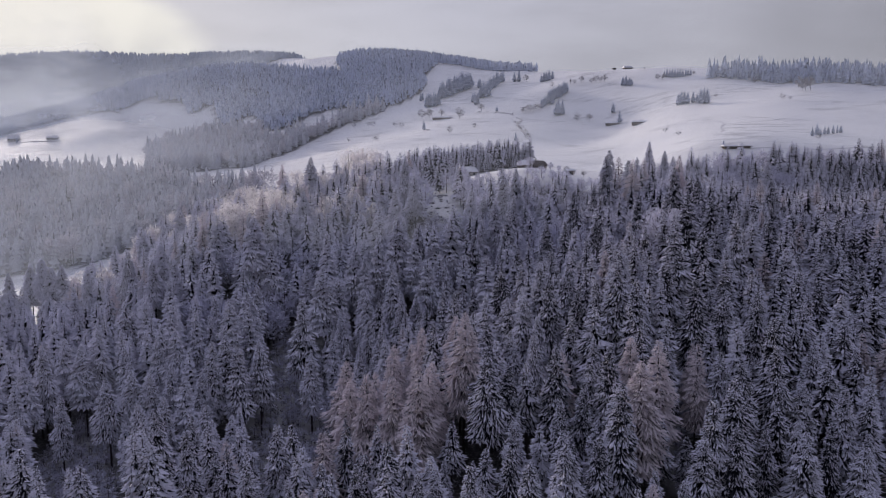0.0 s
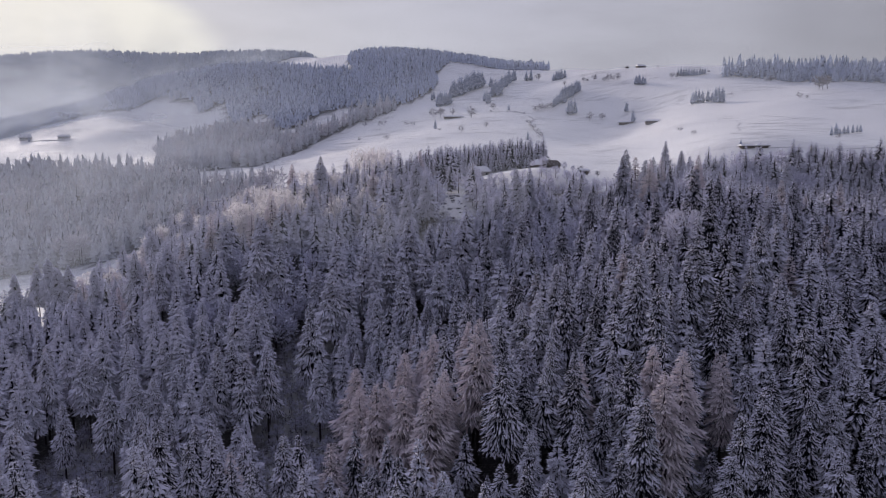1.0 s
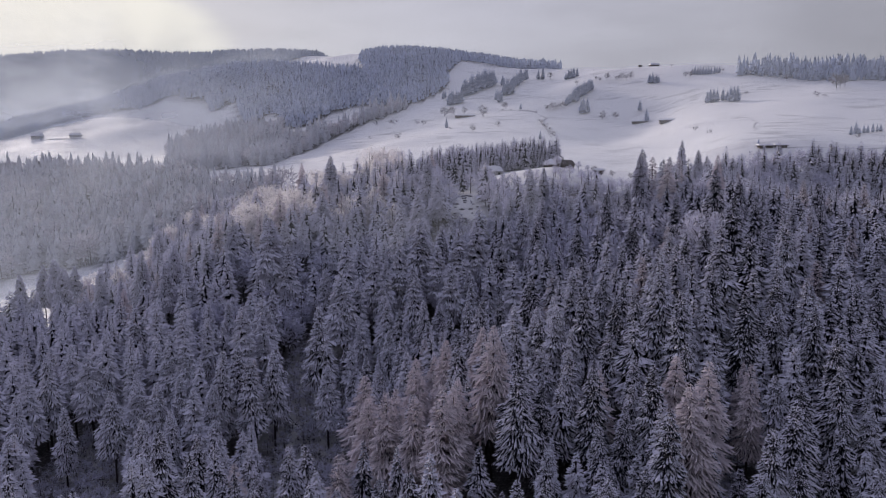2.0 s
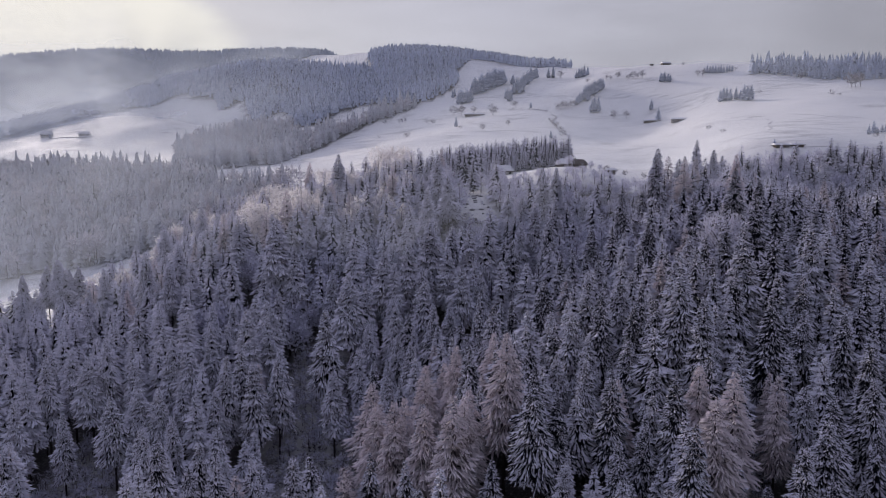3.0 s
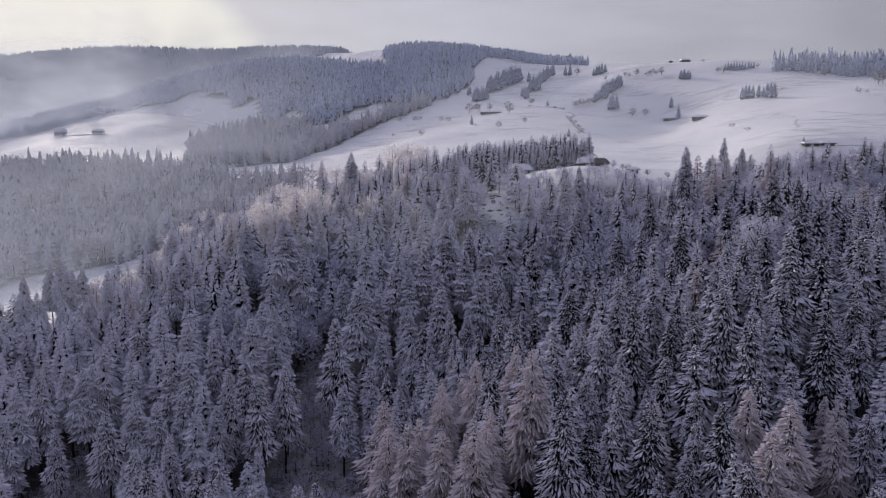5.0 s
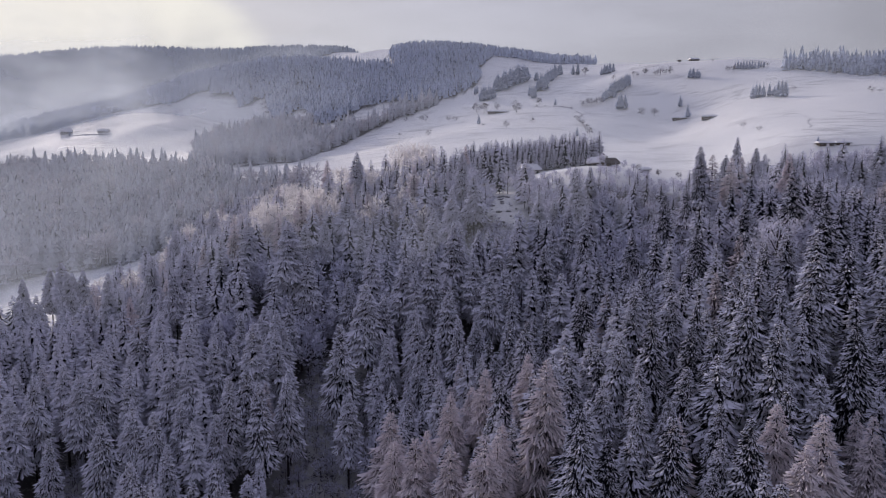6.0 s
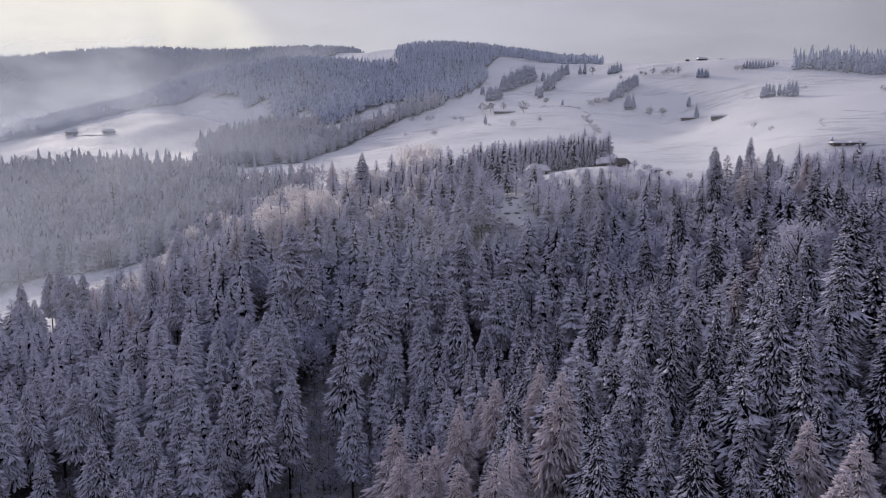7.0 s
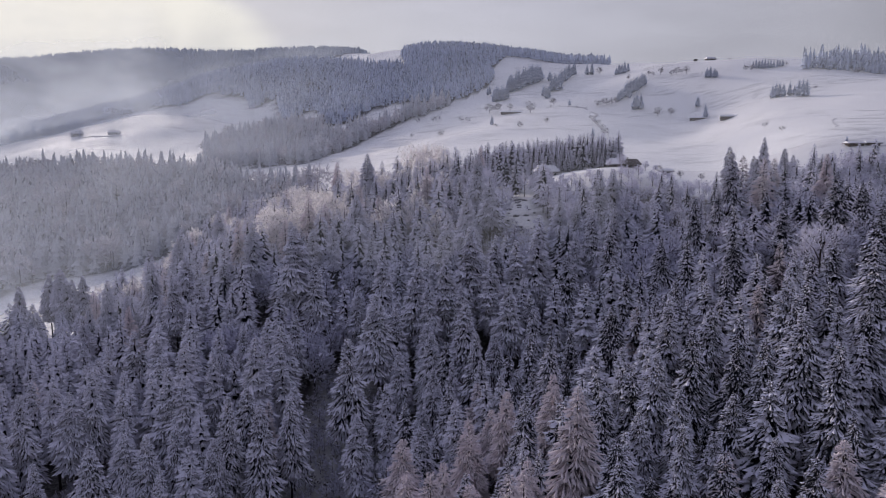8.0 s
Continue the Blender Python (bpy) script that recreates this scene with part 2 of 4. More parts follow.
OPEN_GROUND = [[(-12, 264), (6, 264), (7, 287), (-11, 287)], [(-101, 193), (-96, 203), (-73, 158), (-63, 140), (-86, 144), (-105, 181)],
               [(-50, 179), (-54, 220), (-49, 236), (-42, 234), (-34, 216), (-26, 168), (-27, 152), (-41, 152)],
               [(60, 191), (67, 193), (51, 150), (46, 151)], [(-86, 144), (-63, 140), (-58, 118), (-80, 118)], [(58, 190), (72, 190), (86, 238), (60, 238)], [(51, 157), (56, 160), (47, 134), (42, 134)],
               [(79, 210), (89, 226), (58, 152), (56, 154)]]
FAR_RIDGE = [(-2600, 1950), (-1300, 1950), (-760, 2050), (-560, 2200), (-480, 2800), (-2600, 2800)]
BACK_WOOD = [(-10, 1480), (60, 1440), (140, 1415), (190, 1500), (150, 1700), (-40, 1750)]


def mesh_from(name, verts, tris, mats, index=None, smooth=False):
    """A mesh from arrays of places and triangles."""
    me = bpy.data.meshes.new(name)
    verts, tris = np.asarray(verts, np.float32), np.asarray(tris, np.int32)
    load = verts[:, 3].copy() if verts.shape[1] == 4 else None
    verts = np.ascontiguousarray(verts[:, :3])
    me.vertices.add(len(verts))
    me.vertices.foreach_set("co", verts.ravel())
    me.loops.add(tris.size)
    me.loops.foreach_set("vertex_index", tris.ravel())
    k = tris.shape[1]
    me.polygons.add(len(tris))
    me.polygons.foreach_set("loop_start", np.arange(0, tris.size, k, dtype=np.int32))
    me.polygons.foreach_set("loop_total", np.full(len(tris), k, np.int32))
    for m in mats:
        me.materials.append(m)
    if index is not None:
        me.polygons.foreach_set("material_index", np.asarray(index, np.int32))
    me.polygons.foreach_set("use_smooth", np.full(len(tris), smooth, bool))
    if load is not None:
        me.attributes.new("load", "FLOAT", "POINT").data.foreach_set("value", load)
    me.update(calc_edges=True)
    return me


def make_ground():
    n = 270
    s = np.linspace(-1, 1, n)
    line = np.sinh(s * 4.2) / np.sinh(4.2)
    gx, gy = np.meshgrid(line * 4600, 150 + line * 4600)
    gz = land(gx, gy)
    i = np.arange(n * n).reshape(n, n)
    quads = np.stack([i[:-1, :-1], i[:-1, 1:], i[1:, 1:], i[1:, :-1]], -1).reshape(-1, 4)
    me = mesh_from("ground", np.stack([gx, gy, gz], -1).reshape(-1, 3), quads, [MAT_GROUND], smooth=True)
    x, y = gx.ravel(), gy.ravel()
    # Full in closed woods, weaker in openings: floor litter plus painted tree shade.
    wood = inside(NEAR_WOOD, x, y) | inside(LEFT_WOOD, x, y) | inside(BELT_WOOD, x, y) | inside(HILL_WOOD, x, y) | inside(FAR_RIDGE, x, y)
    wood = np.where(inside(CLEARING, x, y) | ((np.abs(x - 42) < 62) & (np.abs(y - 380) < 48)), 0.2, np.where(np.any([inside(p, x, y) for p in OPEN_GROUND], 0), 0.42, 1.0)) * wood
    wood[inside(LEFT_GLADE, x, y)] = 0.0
    me.attributes.new("litter_shade", "FLOAT", "POINT").data.foreach_set("value", wood.astype(np.float32))
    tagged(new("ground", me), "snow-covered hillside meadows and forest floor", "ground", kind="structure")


make_ground()


# ---- trees ----
def with_load(verts, load):
    """Adds the snow load, 0 to 1, as a fourth column."""
    verts = np.asarray(verts, float).reshape(-1, 3)
    return np.concatenate([verts, np.broadcast_to(np.asarray(load, float).reshape(-1, 1), (len(verts), 1))], 1)


def cone(sides, profile, load=0.0):
    """A ring-by-ring tapered shaft: profile holds (radius, height, x, y)."""
    ang = np.arange(sides) * 2 * np.pi / sides
    verts, tris = [], []
    for r, z, cx, cy in profile:
        verts.append(np.stack([cx + r * np.cos(ang), cy + r * np.sin(ang), np.full(sides, z)], -1))
    for k in range(len(profile) - 1):
        for i in range(sides):
            a, b = k * sides + i, k * sides + (i + 1) % sides
            tris += [(a, b, b + sides), (a, b + sides, a + sides)]
    return with_load(np.concatenate(verts), load), np.array(tris)


def join(pieces):
    verts, tris, n = [], [], 0
    for v, t in pieces:
        verts.append(np.asarray(v, float).reshape(-1, 4))
        tris.append(np.asarray(t).reshape(-1, 3) + n)
        n += len(verts[-1])
    return np.concatenate(verts), np.concatenate(tris)


def spruce_arrays(seed, whorls, arms, sprigs, girth=0.13, bare=0.25, droop=0.64, ragged=0.30, broad=1.0, core=0.38, lift=0.28):
    """A conifer one unit high: (crown, trunk). Each arm is a drooping frond, folded along its spine where the snow lies, with side fronds."""
    rng = np.random.default_rng(seed)
    verts, loads, tris = [], [], []
    up = np.array([0, 0, 1.0])
    lean = rng.uniform(-0.012, 0.012, 2)
    dense = rng.uniform(0, 6.28, 2)
    for k in range(whorls):
        count = max(4, int(round(arms * (1 - 0.45 * k / whorls))))
        turn = rng.random() * 6.28
        for i in range(count):
            a = turn + (i + rng.uniform(-0.38, 0.38)) * 2 * np.pi / count
            f = 1 - (1 - min(0.99, (k + 1.1 * rng.random()) / whorls)) ** 1.25
            z = bare + 0.07 + (0.925 - bare) * f + rng.uniform(-0.012, 0.012)
            uneven = 1 + 0.16 * np.sin(2 * a + dense[0] + 5 * f) + 0.10 * np.sin(17 * f + dense[1])
            r = girth * (1.0 - f) ** 0.78 * min(1.0, 0.55 + 2.0 * f) * uneven * (1 + rng.uniform(-ragged, ragged)) + 0.020
            d = droop * rng.uniform(0.7, 1.3) * (1.15 - 0.6 * f)
            out, side = np.array([np.cos(a), np.sin(a), 0]), np.array([-np.sin(a), np.cos(a), 0])
            bend = rng.uniform(-0.16, 0.16)

            def along(t):
                spot = out * (t * r) + side * (bend * r * t * t) + up * (z + r * (lift * t - d * t ** 1.5))
                spot[:2] += lean * z
                return spot
            snow = rng.uniform(0.65, 1.0)
            w = (0.115 * r * rng.uniform(0.7, 1.35) + 0.0028) * broad
            n = len(verts)
            hang = up * (w * rng.uniform(0.75, 1.25))
            low = along(0.70)
            verts += [along(0.15), along(0.60), along(1.04), low - side * w - hang, low + side * w - hang]
            loads += [-0.25 + 0.65 * f, 0.72 * snow, snow, 0.02 + 0.16 * f, 0.02 + 0.16 * f]
            tris += [(n, n + 3, n + 1), (n + 3, n + 2, n + 1), (n, n + 1, n + 4), (n + 1, n + 2, n + 4)]
            swings = ([-0.42, 0.42] if sprigs > 0 else []) + ([-0.30, 0.30] if sprigs > 1 and r > 0.04 else [])
            for j, swing in enumerate(swings):
                foot, tip = along(0.36 if j < 2 else 0.62), along(0.84 if j < 2 else 1.0)
                tip = tip + side * (swing * r * rng.uniform(0.7, 1.2)) - up * (abs(swing) * r * 0.30 + rng.uniform(0, 0.008))
                way = tip - foot
                reach = np.linalg.norm(way)
                across = np.cross(way / reach, up)
                across /= np.linalg.norm(across) + 1e-6
                v = (0.11 * reach * rng.uniform(0.7, 1.3) + 0.0018) * broad
                mid = foot * 0.42 + tip * 0.58 - up * (v * rng.uniform(0.7, 1.2))
                n = len(verts)
                verts += [foot, tip, mid - across * v, mid + across * v]
                loads += [0.30 * snow, 0.95 * snow, 0.08, 0.08]
                tris += [(n, n + 2, n + 1), (n, n + 1, n + 3)]
    pieces = [(with_load(np.array(verts), loads), np.array(tris)),
              cone(5, [(girth * core * 0.6, bare + 0.02, 0, 0), (girth * core, bare + 0.16, 0, 0), (0.004, 0.86, *(lean * 0.86))], -0.6 if sprigs else 0.12),
              cone(3, [(0.006, 0.94, *(lean * 0.94)), (0.002, 1.0, *lean)], 0.7)]
    trunk = cone(6 if sprigs > 1 else 3, [(0.011, -0.06, 0, 0), (0.009, bare, 0, 0), (0.002, 0.93, *(lean * 0.93))])
    return join(pieces), trunk


def skirt_arrays(seed, tiers, points, girth=0.16, bare=0.10):
    """A simpler conifer for woods farther off: ragged drooping skirts of branches one over the other, long and short arms in turn."""
    rng = np.random.default_rng(seed)
    verts, tris, n = [], [], 0
    for k in range(tiers):
        f = 1 - (1 - k / tiers) ** 1.15
        top = bare + (1 - bare) * min(1.0, f + 1.9 / tiers) if k < tiers - 1 else 1.0
        base = bare + (1 - bare) * f
        count = max(5, int(round(points * (1 - 0.45 * f))))
        ang = rng.random() * 6.28 + np.arange(count) * 2 * np.pi / count + rng.uniform(-0.25, 0.25, count)
        arm = rng.uniform(0.72, 1.18, count) * np.where(np.arange(count) % 2, 0.72, 1.0)
        r = girth * (1 - f) ** 0.86 * min(1.0, 0.75 + 1.2 * f) * arm + 0.006
        z = base + rng.uniform(-0.03, 0.03, count) - 0.25 * (arm - 0.9) * r
        off = rng.uniform(-0.006, 0.006, 2)
        snow = np.clip(rng.normal(0.62, 0.30, count) + 0.3 * (arm - 0.85), 0.0, 1.1)
        verts.append(with_load(np.concatenate([[[*off, top]], np.stack([r * np.cos(ang) + off[0], r * np.sin(ang) + off[1], z], -1)]), np.r_[0.10, snow]))
        tris += [(n, n + 1 + i, n + 1 + (i + 1) % count) for i in range(count)]
        n += count + 1
    trunk = cone(3, [(0.014, -0.06, 0, 0), (0.010, bare + 0.1, 0, 0)])
    return (np.concatenate(verts), np.array(tris)), trunk


def leafless_arrays(seed, sprays, limbs=9, spread=0.33, size=0.05):
    """A bare broadleaf tree one unit high, with frosted twig sprays: (crown, trunk with limbs)."""
    rng = np.random.default_rng(seed)
    wood = [cone(6, [(0.022, -0.05, 0, 0), (0.017, 0.2, 0.004, 0), (0.011, 0.5, 0.01, 0.006), (0.003, 0.9, 0.0, 0.01)])]
    ends = []
    for i in range(limbs):
        a, z0 = rng.random() * 6.28, rng.uniform(0.2, 0.62)
        reach, rise = spread * rng.uniform(0.5, 0.95), rng.uniform(0.12, 0.36)
        tip = np.array([np.cos(a) * reach, np.sin(a) * reach, z0 + rise])
        mid = np.array([np.cos(a) * reach * 0.5, np.sin(a) * reach * 0.5, z0 + rise * 0.65])
        wood.append(cone(4, [(0.009, z0, 0, 0), (0.006, mid[2], mid[0], mid[1]), (0.0015, tip[2], tip[0], tip[1])]))
        ends += [tip, mid]
    # twig sprays fill an uneven dome in clumps
    clumps = []
    for _ in range(26):
        v = rng.normal(size=3)
        v /= np.linalg.norm(v)
        v *= rng.uniform(0.35, 1.0) ** 0.6
        clumps.append(np.array([v[0] * spread, v[1] * spread, 0.60 + v[2] * 0.36]))
    clumps = np.array(clumps + ends)
    c = clumps[rng.integers(0, len(clumps), sprays)]
    p = c + rng.normal(size=(sprays, 3)) * np.array([0.055, 0.055, 0.05])
    p[:, 2] = np.clip(p[:, 2], 0.14, 0.99)
    away = p - np.array([0, 0, 0.4])
    away /= np.linalg.norm(away, axis=1)[:, None] + 1e-6
    way = away + rng.normal(size=(sprays, 3)) * 0.6
    way /= np.linalg.norm(way, axis=1)[:, None]
    side = np.cross(way, rng.normal(size=(sprays, 3)))
    side /= np.linalg.norm(side, axis=1)[:, None] + 1e-6
    ln = size * rng.uniform(0.6, 1.4, sprays)[:, None]
    v = np.stack([p - side * ln * 0.25, p + side * ln * 0.25, p + way * ln * 1.3], 1).reshape(-1, 3)
    return (with_load(v, np.tile([0.3, 0.6, 0.8], sprays)), np.arange(3 * sprays).reshape(-1, 3)), join(wood)


def scatter(poly, gap, seed, holes=(), keep=None):
    """Uneven places about gap metres apart in a polygon."""
    rng = np.random.default_rng(seed)
    xs, ys = [p[0] for p in poly], [p[1] for p in poly]
    gx, gy = np.meshgrid(np.arange(min(xs), max(xs), gap), np.arange(min(ys), max(ys), gap * 0.87))
    gx = gx + (np.arange(gx.shape[0]) % 2)[:, None] * gap / 2
    x, y = gx.ravel() + rng.uniform(-0.5, 0.5, gx.size) * gap, gy.ravel() + rng.uniform(-0.5, 0.5, gx.size) * gap
    ok = inside(poly, x, y)
    for h in holes:
        ok &= ~inside(h, x, y)
    if keep is not None:
        ok &= keep(x, y)
    return np.stack([x[ok], y[ok]], -1)


def in_view(x, y):
    """The fan of ground that the walk looks over, with a margin."""
    return (y > 62) & (np.abs(x + 0.06 * y) < 0.70 * y + 22)


def forest(name, label, places, heights, variants, mats, seed, sink=0.0):
    """Many trees as one mesh: variants are (crown, trunk) arrays."""
    rng = np.random.default_rng(seed)
    places = np.asarray(places)
    pick = rng.integers(0, len(variants), len(places))
    turn = rng.random(len(places)) * 2 * np.pi
    wide = rng.uniform(0.85, 1.2, len(places))
    z = land(places[:, 0], places[:, 1])
    verts, tris, index, n = [], [], [], 0
    for k, (crown, trunk) in enumerate(variants):
        sel = np.where(pick == k)[0]
        if not len(sel):
            continue
        v, t = join([crown, trunk])
        mat = np.r_[np.zeros(len(crown[1]), int), np.ones(len(trunk[1]), int)]
        c, s, h = np.cos(turn[sel])[:, None], np.sin(turn[sel])[:, None], heights[sel][:, None]
        w = wide[sel][:, None] * h
        px = (v[:, 0] * c - v[:, 1] * s) * w + places[sel, 0][:, None]
        py = (v[:, 0] * s + v[:, 1] * c) * w + places[sel, 1][:, None]
        pz = v[:, 2] * h + z[sel][:, None] - sink
        load = v[:, 3] + rng.uniform(-0.15, 0.15, len(sel))[:, None]
        verts.append(np.stack([px, py, pz, load], -1).reshape(-1, 4))
        tris.append((t[None] + (np.arange(len(sel)) * len(v))[:, None, None] + n).reshape(-1, 3))
        index.append(np.tile(mat, len(sel)))
        n += len(v) * len(sel)
    me = mesh_from(name, np.concatenate(verts), np.concatenate(tris), mats, np.concatenate(index))
    return tagged(new(name, me), label, "trees", kind="stuff")


FINE = [spruce_arrays(10 + i, 31 + i % 4, 11, 2, girth=0.130 + 0.011 * (i % 4), bare=0.20 + 0.08 * (i % 3)) for i in range(8)]
LARCHES = [spruce_arrays(20 + i, 34, 10, 2, girth=0.138 + 0.012 * (i % 3), bare=0.22 + 0.06 * (i % 3), droop=0.62, ragged=0.36, broad=0.72, core=0.2, lift=0.34) for i in range(5)]
MEDIUM = [spruce_arrays(30 + i, 26, 9, 1, girth=0.128 + 0.013 * (i % 3), bare=0.18 + 0.07 * (i % 3), broad=1.15) for i in range(6)]
GROVE_SPRUCE = [spruce_arrays(210 + i, 19, 10, 0, girth=0.190 + 0.02 * (i % 3), bare=0.02, broad=1.7, core=0.55) for i in range(5)]
LOW_MEDIUM = [spruce_arrays(60 + i, 24, 10, 0, girth=0.205 + 0.018 * (i % 3), bare=0.04 + 0.04 * (i % 3), broad=1.35, core=0.45) for i in range(7)]
MEDIUM_LARCH = [spruce_arrays(40 + i, 27, 9, 1, girth=0.155 + 0.012 * (i % 3), bare=0.22, droop=0.62, ragged=0.36, broad=0.85, core=0.2, lift=0.34) for i in range(4)]
COARSE = [skirt_arrays(50 + i, 9, 9, girth=0.200 + 0.022 * (i % 3), bare=0.03) for i in range(7)]
SPIRES = [skirt_arrays(200 + i, 7, 8, girth=0.20 + 0.02 * (i % 3), bare=0.02) for i in range(6)]
TINY = [skirt_arrays(70 + i, 4, 6, girth=0.21 + 0.015 * (i % 3)) for i in range(6)]
BUSHY = [skirt_arrays(80 + i, 3, 7, girth=0.34 + 0.05 * (i % 3)) for i in range(6)]
LEAFLESS = [leafless_arrays(90 + i, 1500, size=0.042) for i in range(5)]
SHRUBS = [leafless_arrays(120 + i, 22, 0, spread=0.5, size=0.26) for i in range(5)]
FAR_LEAFLESS = [leafless_arrays(110 + i, 130, 0, spread=0.38, size=0.12) for i in range(5)]
LEAFLESS_SMALL = [leafless_arrays(100 + i, 420, 5, size=0.07) for i in range(4)]


def heights_for(places, low, high, seed):
    return np.random.default_rng(seed).uniform(low, high, len(places))


# ---- the near wood: trees that stand out are placed one by one, the rest fills in between ----
def tree_thing(arrays, name, label, group, crown_mat):
    crown, trunk = arrays
    ob = tagged(new(name), label, "tree", group)
    for part_name, (v, t), mat in (("trunk", trunk, MAT_BARK), ("crown", crown, crown_mat)):
        child = new(part_name, mesh_from(part_name, v, t, [mat]))
        child.parent = ob
    return ob


SPRUCE_LABEL = "tall snow-laden spruce on a steep forest slope"
LARCH_LABEL = "pale frosted larch with reddish-brown twigs under rime"
BROAD_LABEL = "bare broadleaf tree white with hoarfrost among spruces"
HOAR_LABEL = "bare round-crowned tree thick with hoarfrost, low sunlight in its colour"
KINDS = {
    "spruce": ([(a, "spruce_tree", SPRUCE_LABEL, "spruces on the near slope", MAT_SPRUCE) for a in FINE[:5]], 20.0, 27.0),
    "far_spruce": ([(a, "spruce_tree", SPRUCE_LABEL, "spruces on the near slope", MAT_SPRUCE) for a in FINE[3:]], 17.5, 24.5),
    "larch": ([(a, "larch_tree", LARCH_LABEL, "larches on the near slope", MAT_LARCH) for a in LARCHES], 20.0, 25.0),
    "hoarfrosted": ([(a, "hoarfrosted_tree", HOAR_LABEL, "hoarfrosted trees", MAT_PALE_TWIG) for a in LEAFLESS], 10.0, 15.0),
    "grove_spruce": ([(a, "spruce_tree", "dark snow-dusted spruce branched to the ground beside the farm", "spruces by the farmhouse", MAT_SPRUCE) for a in GROVE_SPRUCE], 16.0, 21.0),
    "broadleaf": ([(a, "broadleaf_tree", BROAD_LABEL, "broadleaf trees on the near slope", MAT_TWIG) for a in LEAFLESS], 10.0, 15.0),
}
MODELS, PLACED = {}, []
rng = np.random.default_rng(5)


def stand(kind, x, y, height):
    """One tree as a thing of its own."""
    pick = (kind, int(rng.integers(0, len(KINDS[kind][0]))))
    wide = height * rng.uniform(0.92, 1.12)
    place = (Matrix.Translation((x, y, float(land(x, y)))) @ Matrix.Rotation(rng.random() * 6.28, 4, "Z")
             @ Matrix.Diagonal((wide, wide, height, 1)))
    if pick in MODELS:
        ob = copy_thing(MODELS[pick], Matrix.Identity(4))
    else:
        ob = MODELS[pick] = tree_thing(*KINDS[kind][0][pick[1]])
    ob.matrix_basis = place
    PLACED.append((x, y))


COUNT = {}


def plant(kind, places):
    low, high = KINDS[kind][1:]
    for x, y, *tall in places:
        i = COUNT[kind] = COUNT.get(kind, -1) + 1
        stand("far_spruce" if kind == "spruce" and y > 235 else kind, x, y, tall[0] if tall else low + (i * 37 % 60) / 60 * (high - low))


plant("spruce", [(30.1, 304.0, 17.9), (22.1, 278.9, 25.0), (-20.3, 232.8, 31.0), (-137.2, 336.4, 23.0), (-155.5, 348.9, 15.8), (-96.7, 250.6, 26.2), (-119.5, 336.3, 17.1), (-63.4, 244.9, 30.6), (-15.0, 242.5, 31.0), (15.5, 195.4, 25.9), (-8.5, 245.6, 25.1), (36.8, 276.9, 17.2), (-37.7, 238.4, 31.0), (2.7, 241.2, 28.6), (14.9, 265.9, 19.7), (-24.4, 228.0, 28.5), (-35.6, 218.4, 31.0), (-27.9, 231.2, 30.7), (0.9, 226.5, 21.6), (-14.7, 215.7, 28.9), (72.3, 230.5, 28.4), (-54.9, 203.7, 25.5), (-47.6, 186.1, 25.0), (-51.5, 180.5, 26.5), (33.4, 237.7, 21.0), (63.9, 191.7, 31.0), (56.0, 176.2, 30.8), (62.5, 207.0, 21.9), (66.8, 171.4, 21.4), (93.3, 356.3, 19.8), (120.3, 388.9, 19.0), (-59.0, 198.9, 29.5)])
plant("spruce", [(-57.0, 187.9, 25.4), (-74.7, 191.9, 27.0), (-68.3, 166.9, 17.8), (-91.7, 191.6, 28.6), (-59.7, 177.7, 20.9), (-57.4, 169.4, 16.9), (-81.6, 173.3, 23.1), (-93.2, 173.1, 20.5), (-67.5, 170.7, 18.7), (-68.8, 180.7, 21.8), (-70.6, 190.4, 25.9), (-94.9, 189.3, 25.5), (-29.2, 209.9, 21.9), (-22.3, 194.5, 18.1), (-34.6, 187.1, 21.7), (-83.5, 188.9, 23.7), (-103.5, 185.3, 27.6), (-85.4, 208.8, 26.0), (-74.9, 200.1, 28.0), (-72.5, 175.8, 22.9), (-70.0, 162.5, 17.9), (-58.5, 180.9, 27.4), (-38.8, 199.5, 31.0), (-22.2, 210.1, 25.8), (-20.7, 199.5, 22.7), (-7.9, 216.5, 19.6), (-11.7, 204.5, 26.5), (2.7, 186.8, 26.1), (32.0, 136.1, 25.8), (8.4, 136.4, 26.7), (-32.5, 203.2, 18.0), (18.8, 147.5, 23.7)])
plant("spruce", [(22.2, 139.6, 24.5), (40.9, 152.6, 28.6), (52.1, 126.9, 27.6), (54.7, 140.7, 20.5), (67.4, 155.3, 23.7), (61.8, 159.9, 19.0), (55.1, 157.2, 24.2), (30.8, 123.3, 27.9), (26.8, 135.8, 19.1), (59.3, 270.0, 28.4), (112.8, 377.6, 23.6), (-49.2, 193.6, 22.8), (40.6, 168.2, 27.9), (-37.8, 135.7, 20.5), (-77.2, 177.6, 22.5), (5.5, 130.1, 10.2), (0.2, 129.7, 11.4), (19.4, 153.1, 17.3), (24.5, 153.5, 17.9), (21.4, 131.0, 19.5), (22.3, 125.3, 17.1), (12.6, 127.5, 18.6), (46.3, 121.7, 28.3), (64.3, 139.7, 29.3), (63.5, 136.4, 26.6), (75.4, 146.7, 21.4), (67.6, 134.6, 22.0), (44.5, 129.4, 13.9), (49.6, 119.3, 25.6), (57.6, 126.3, 19.5), (43.6, 118.4, 24.0), (69.7, 127.4, 20.8)])
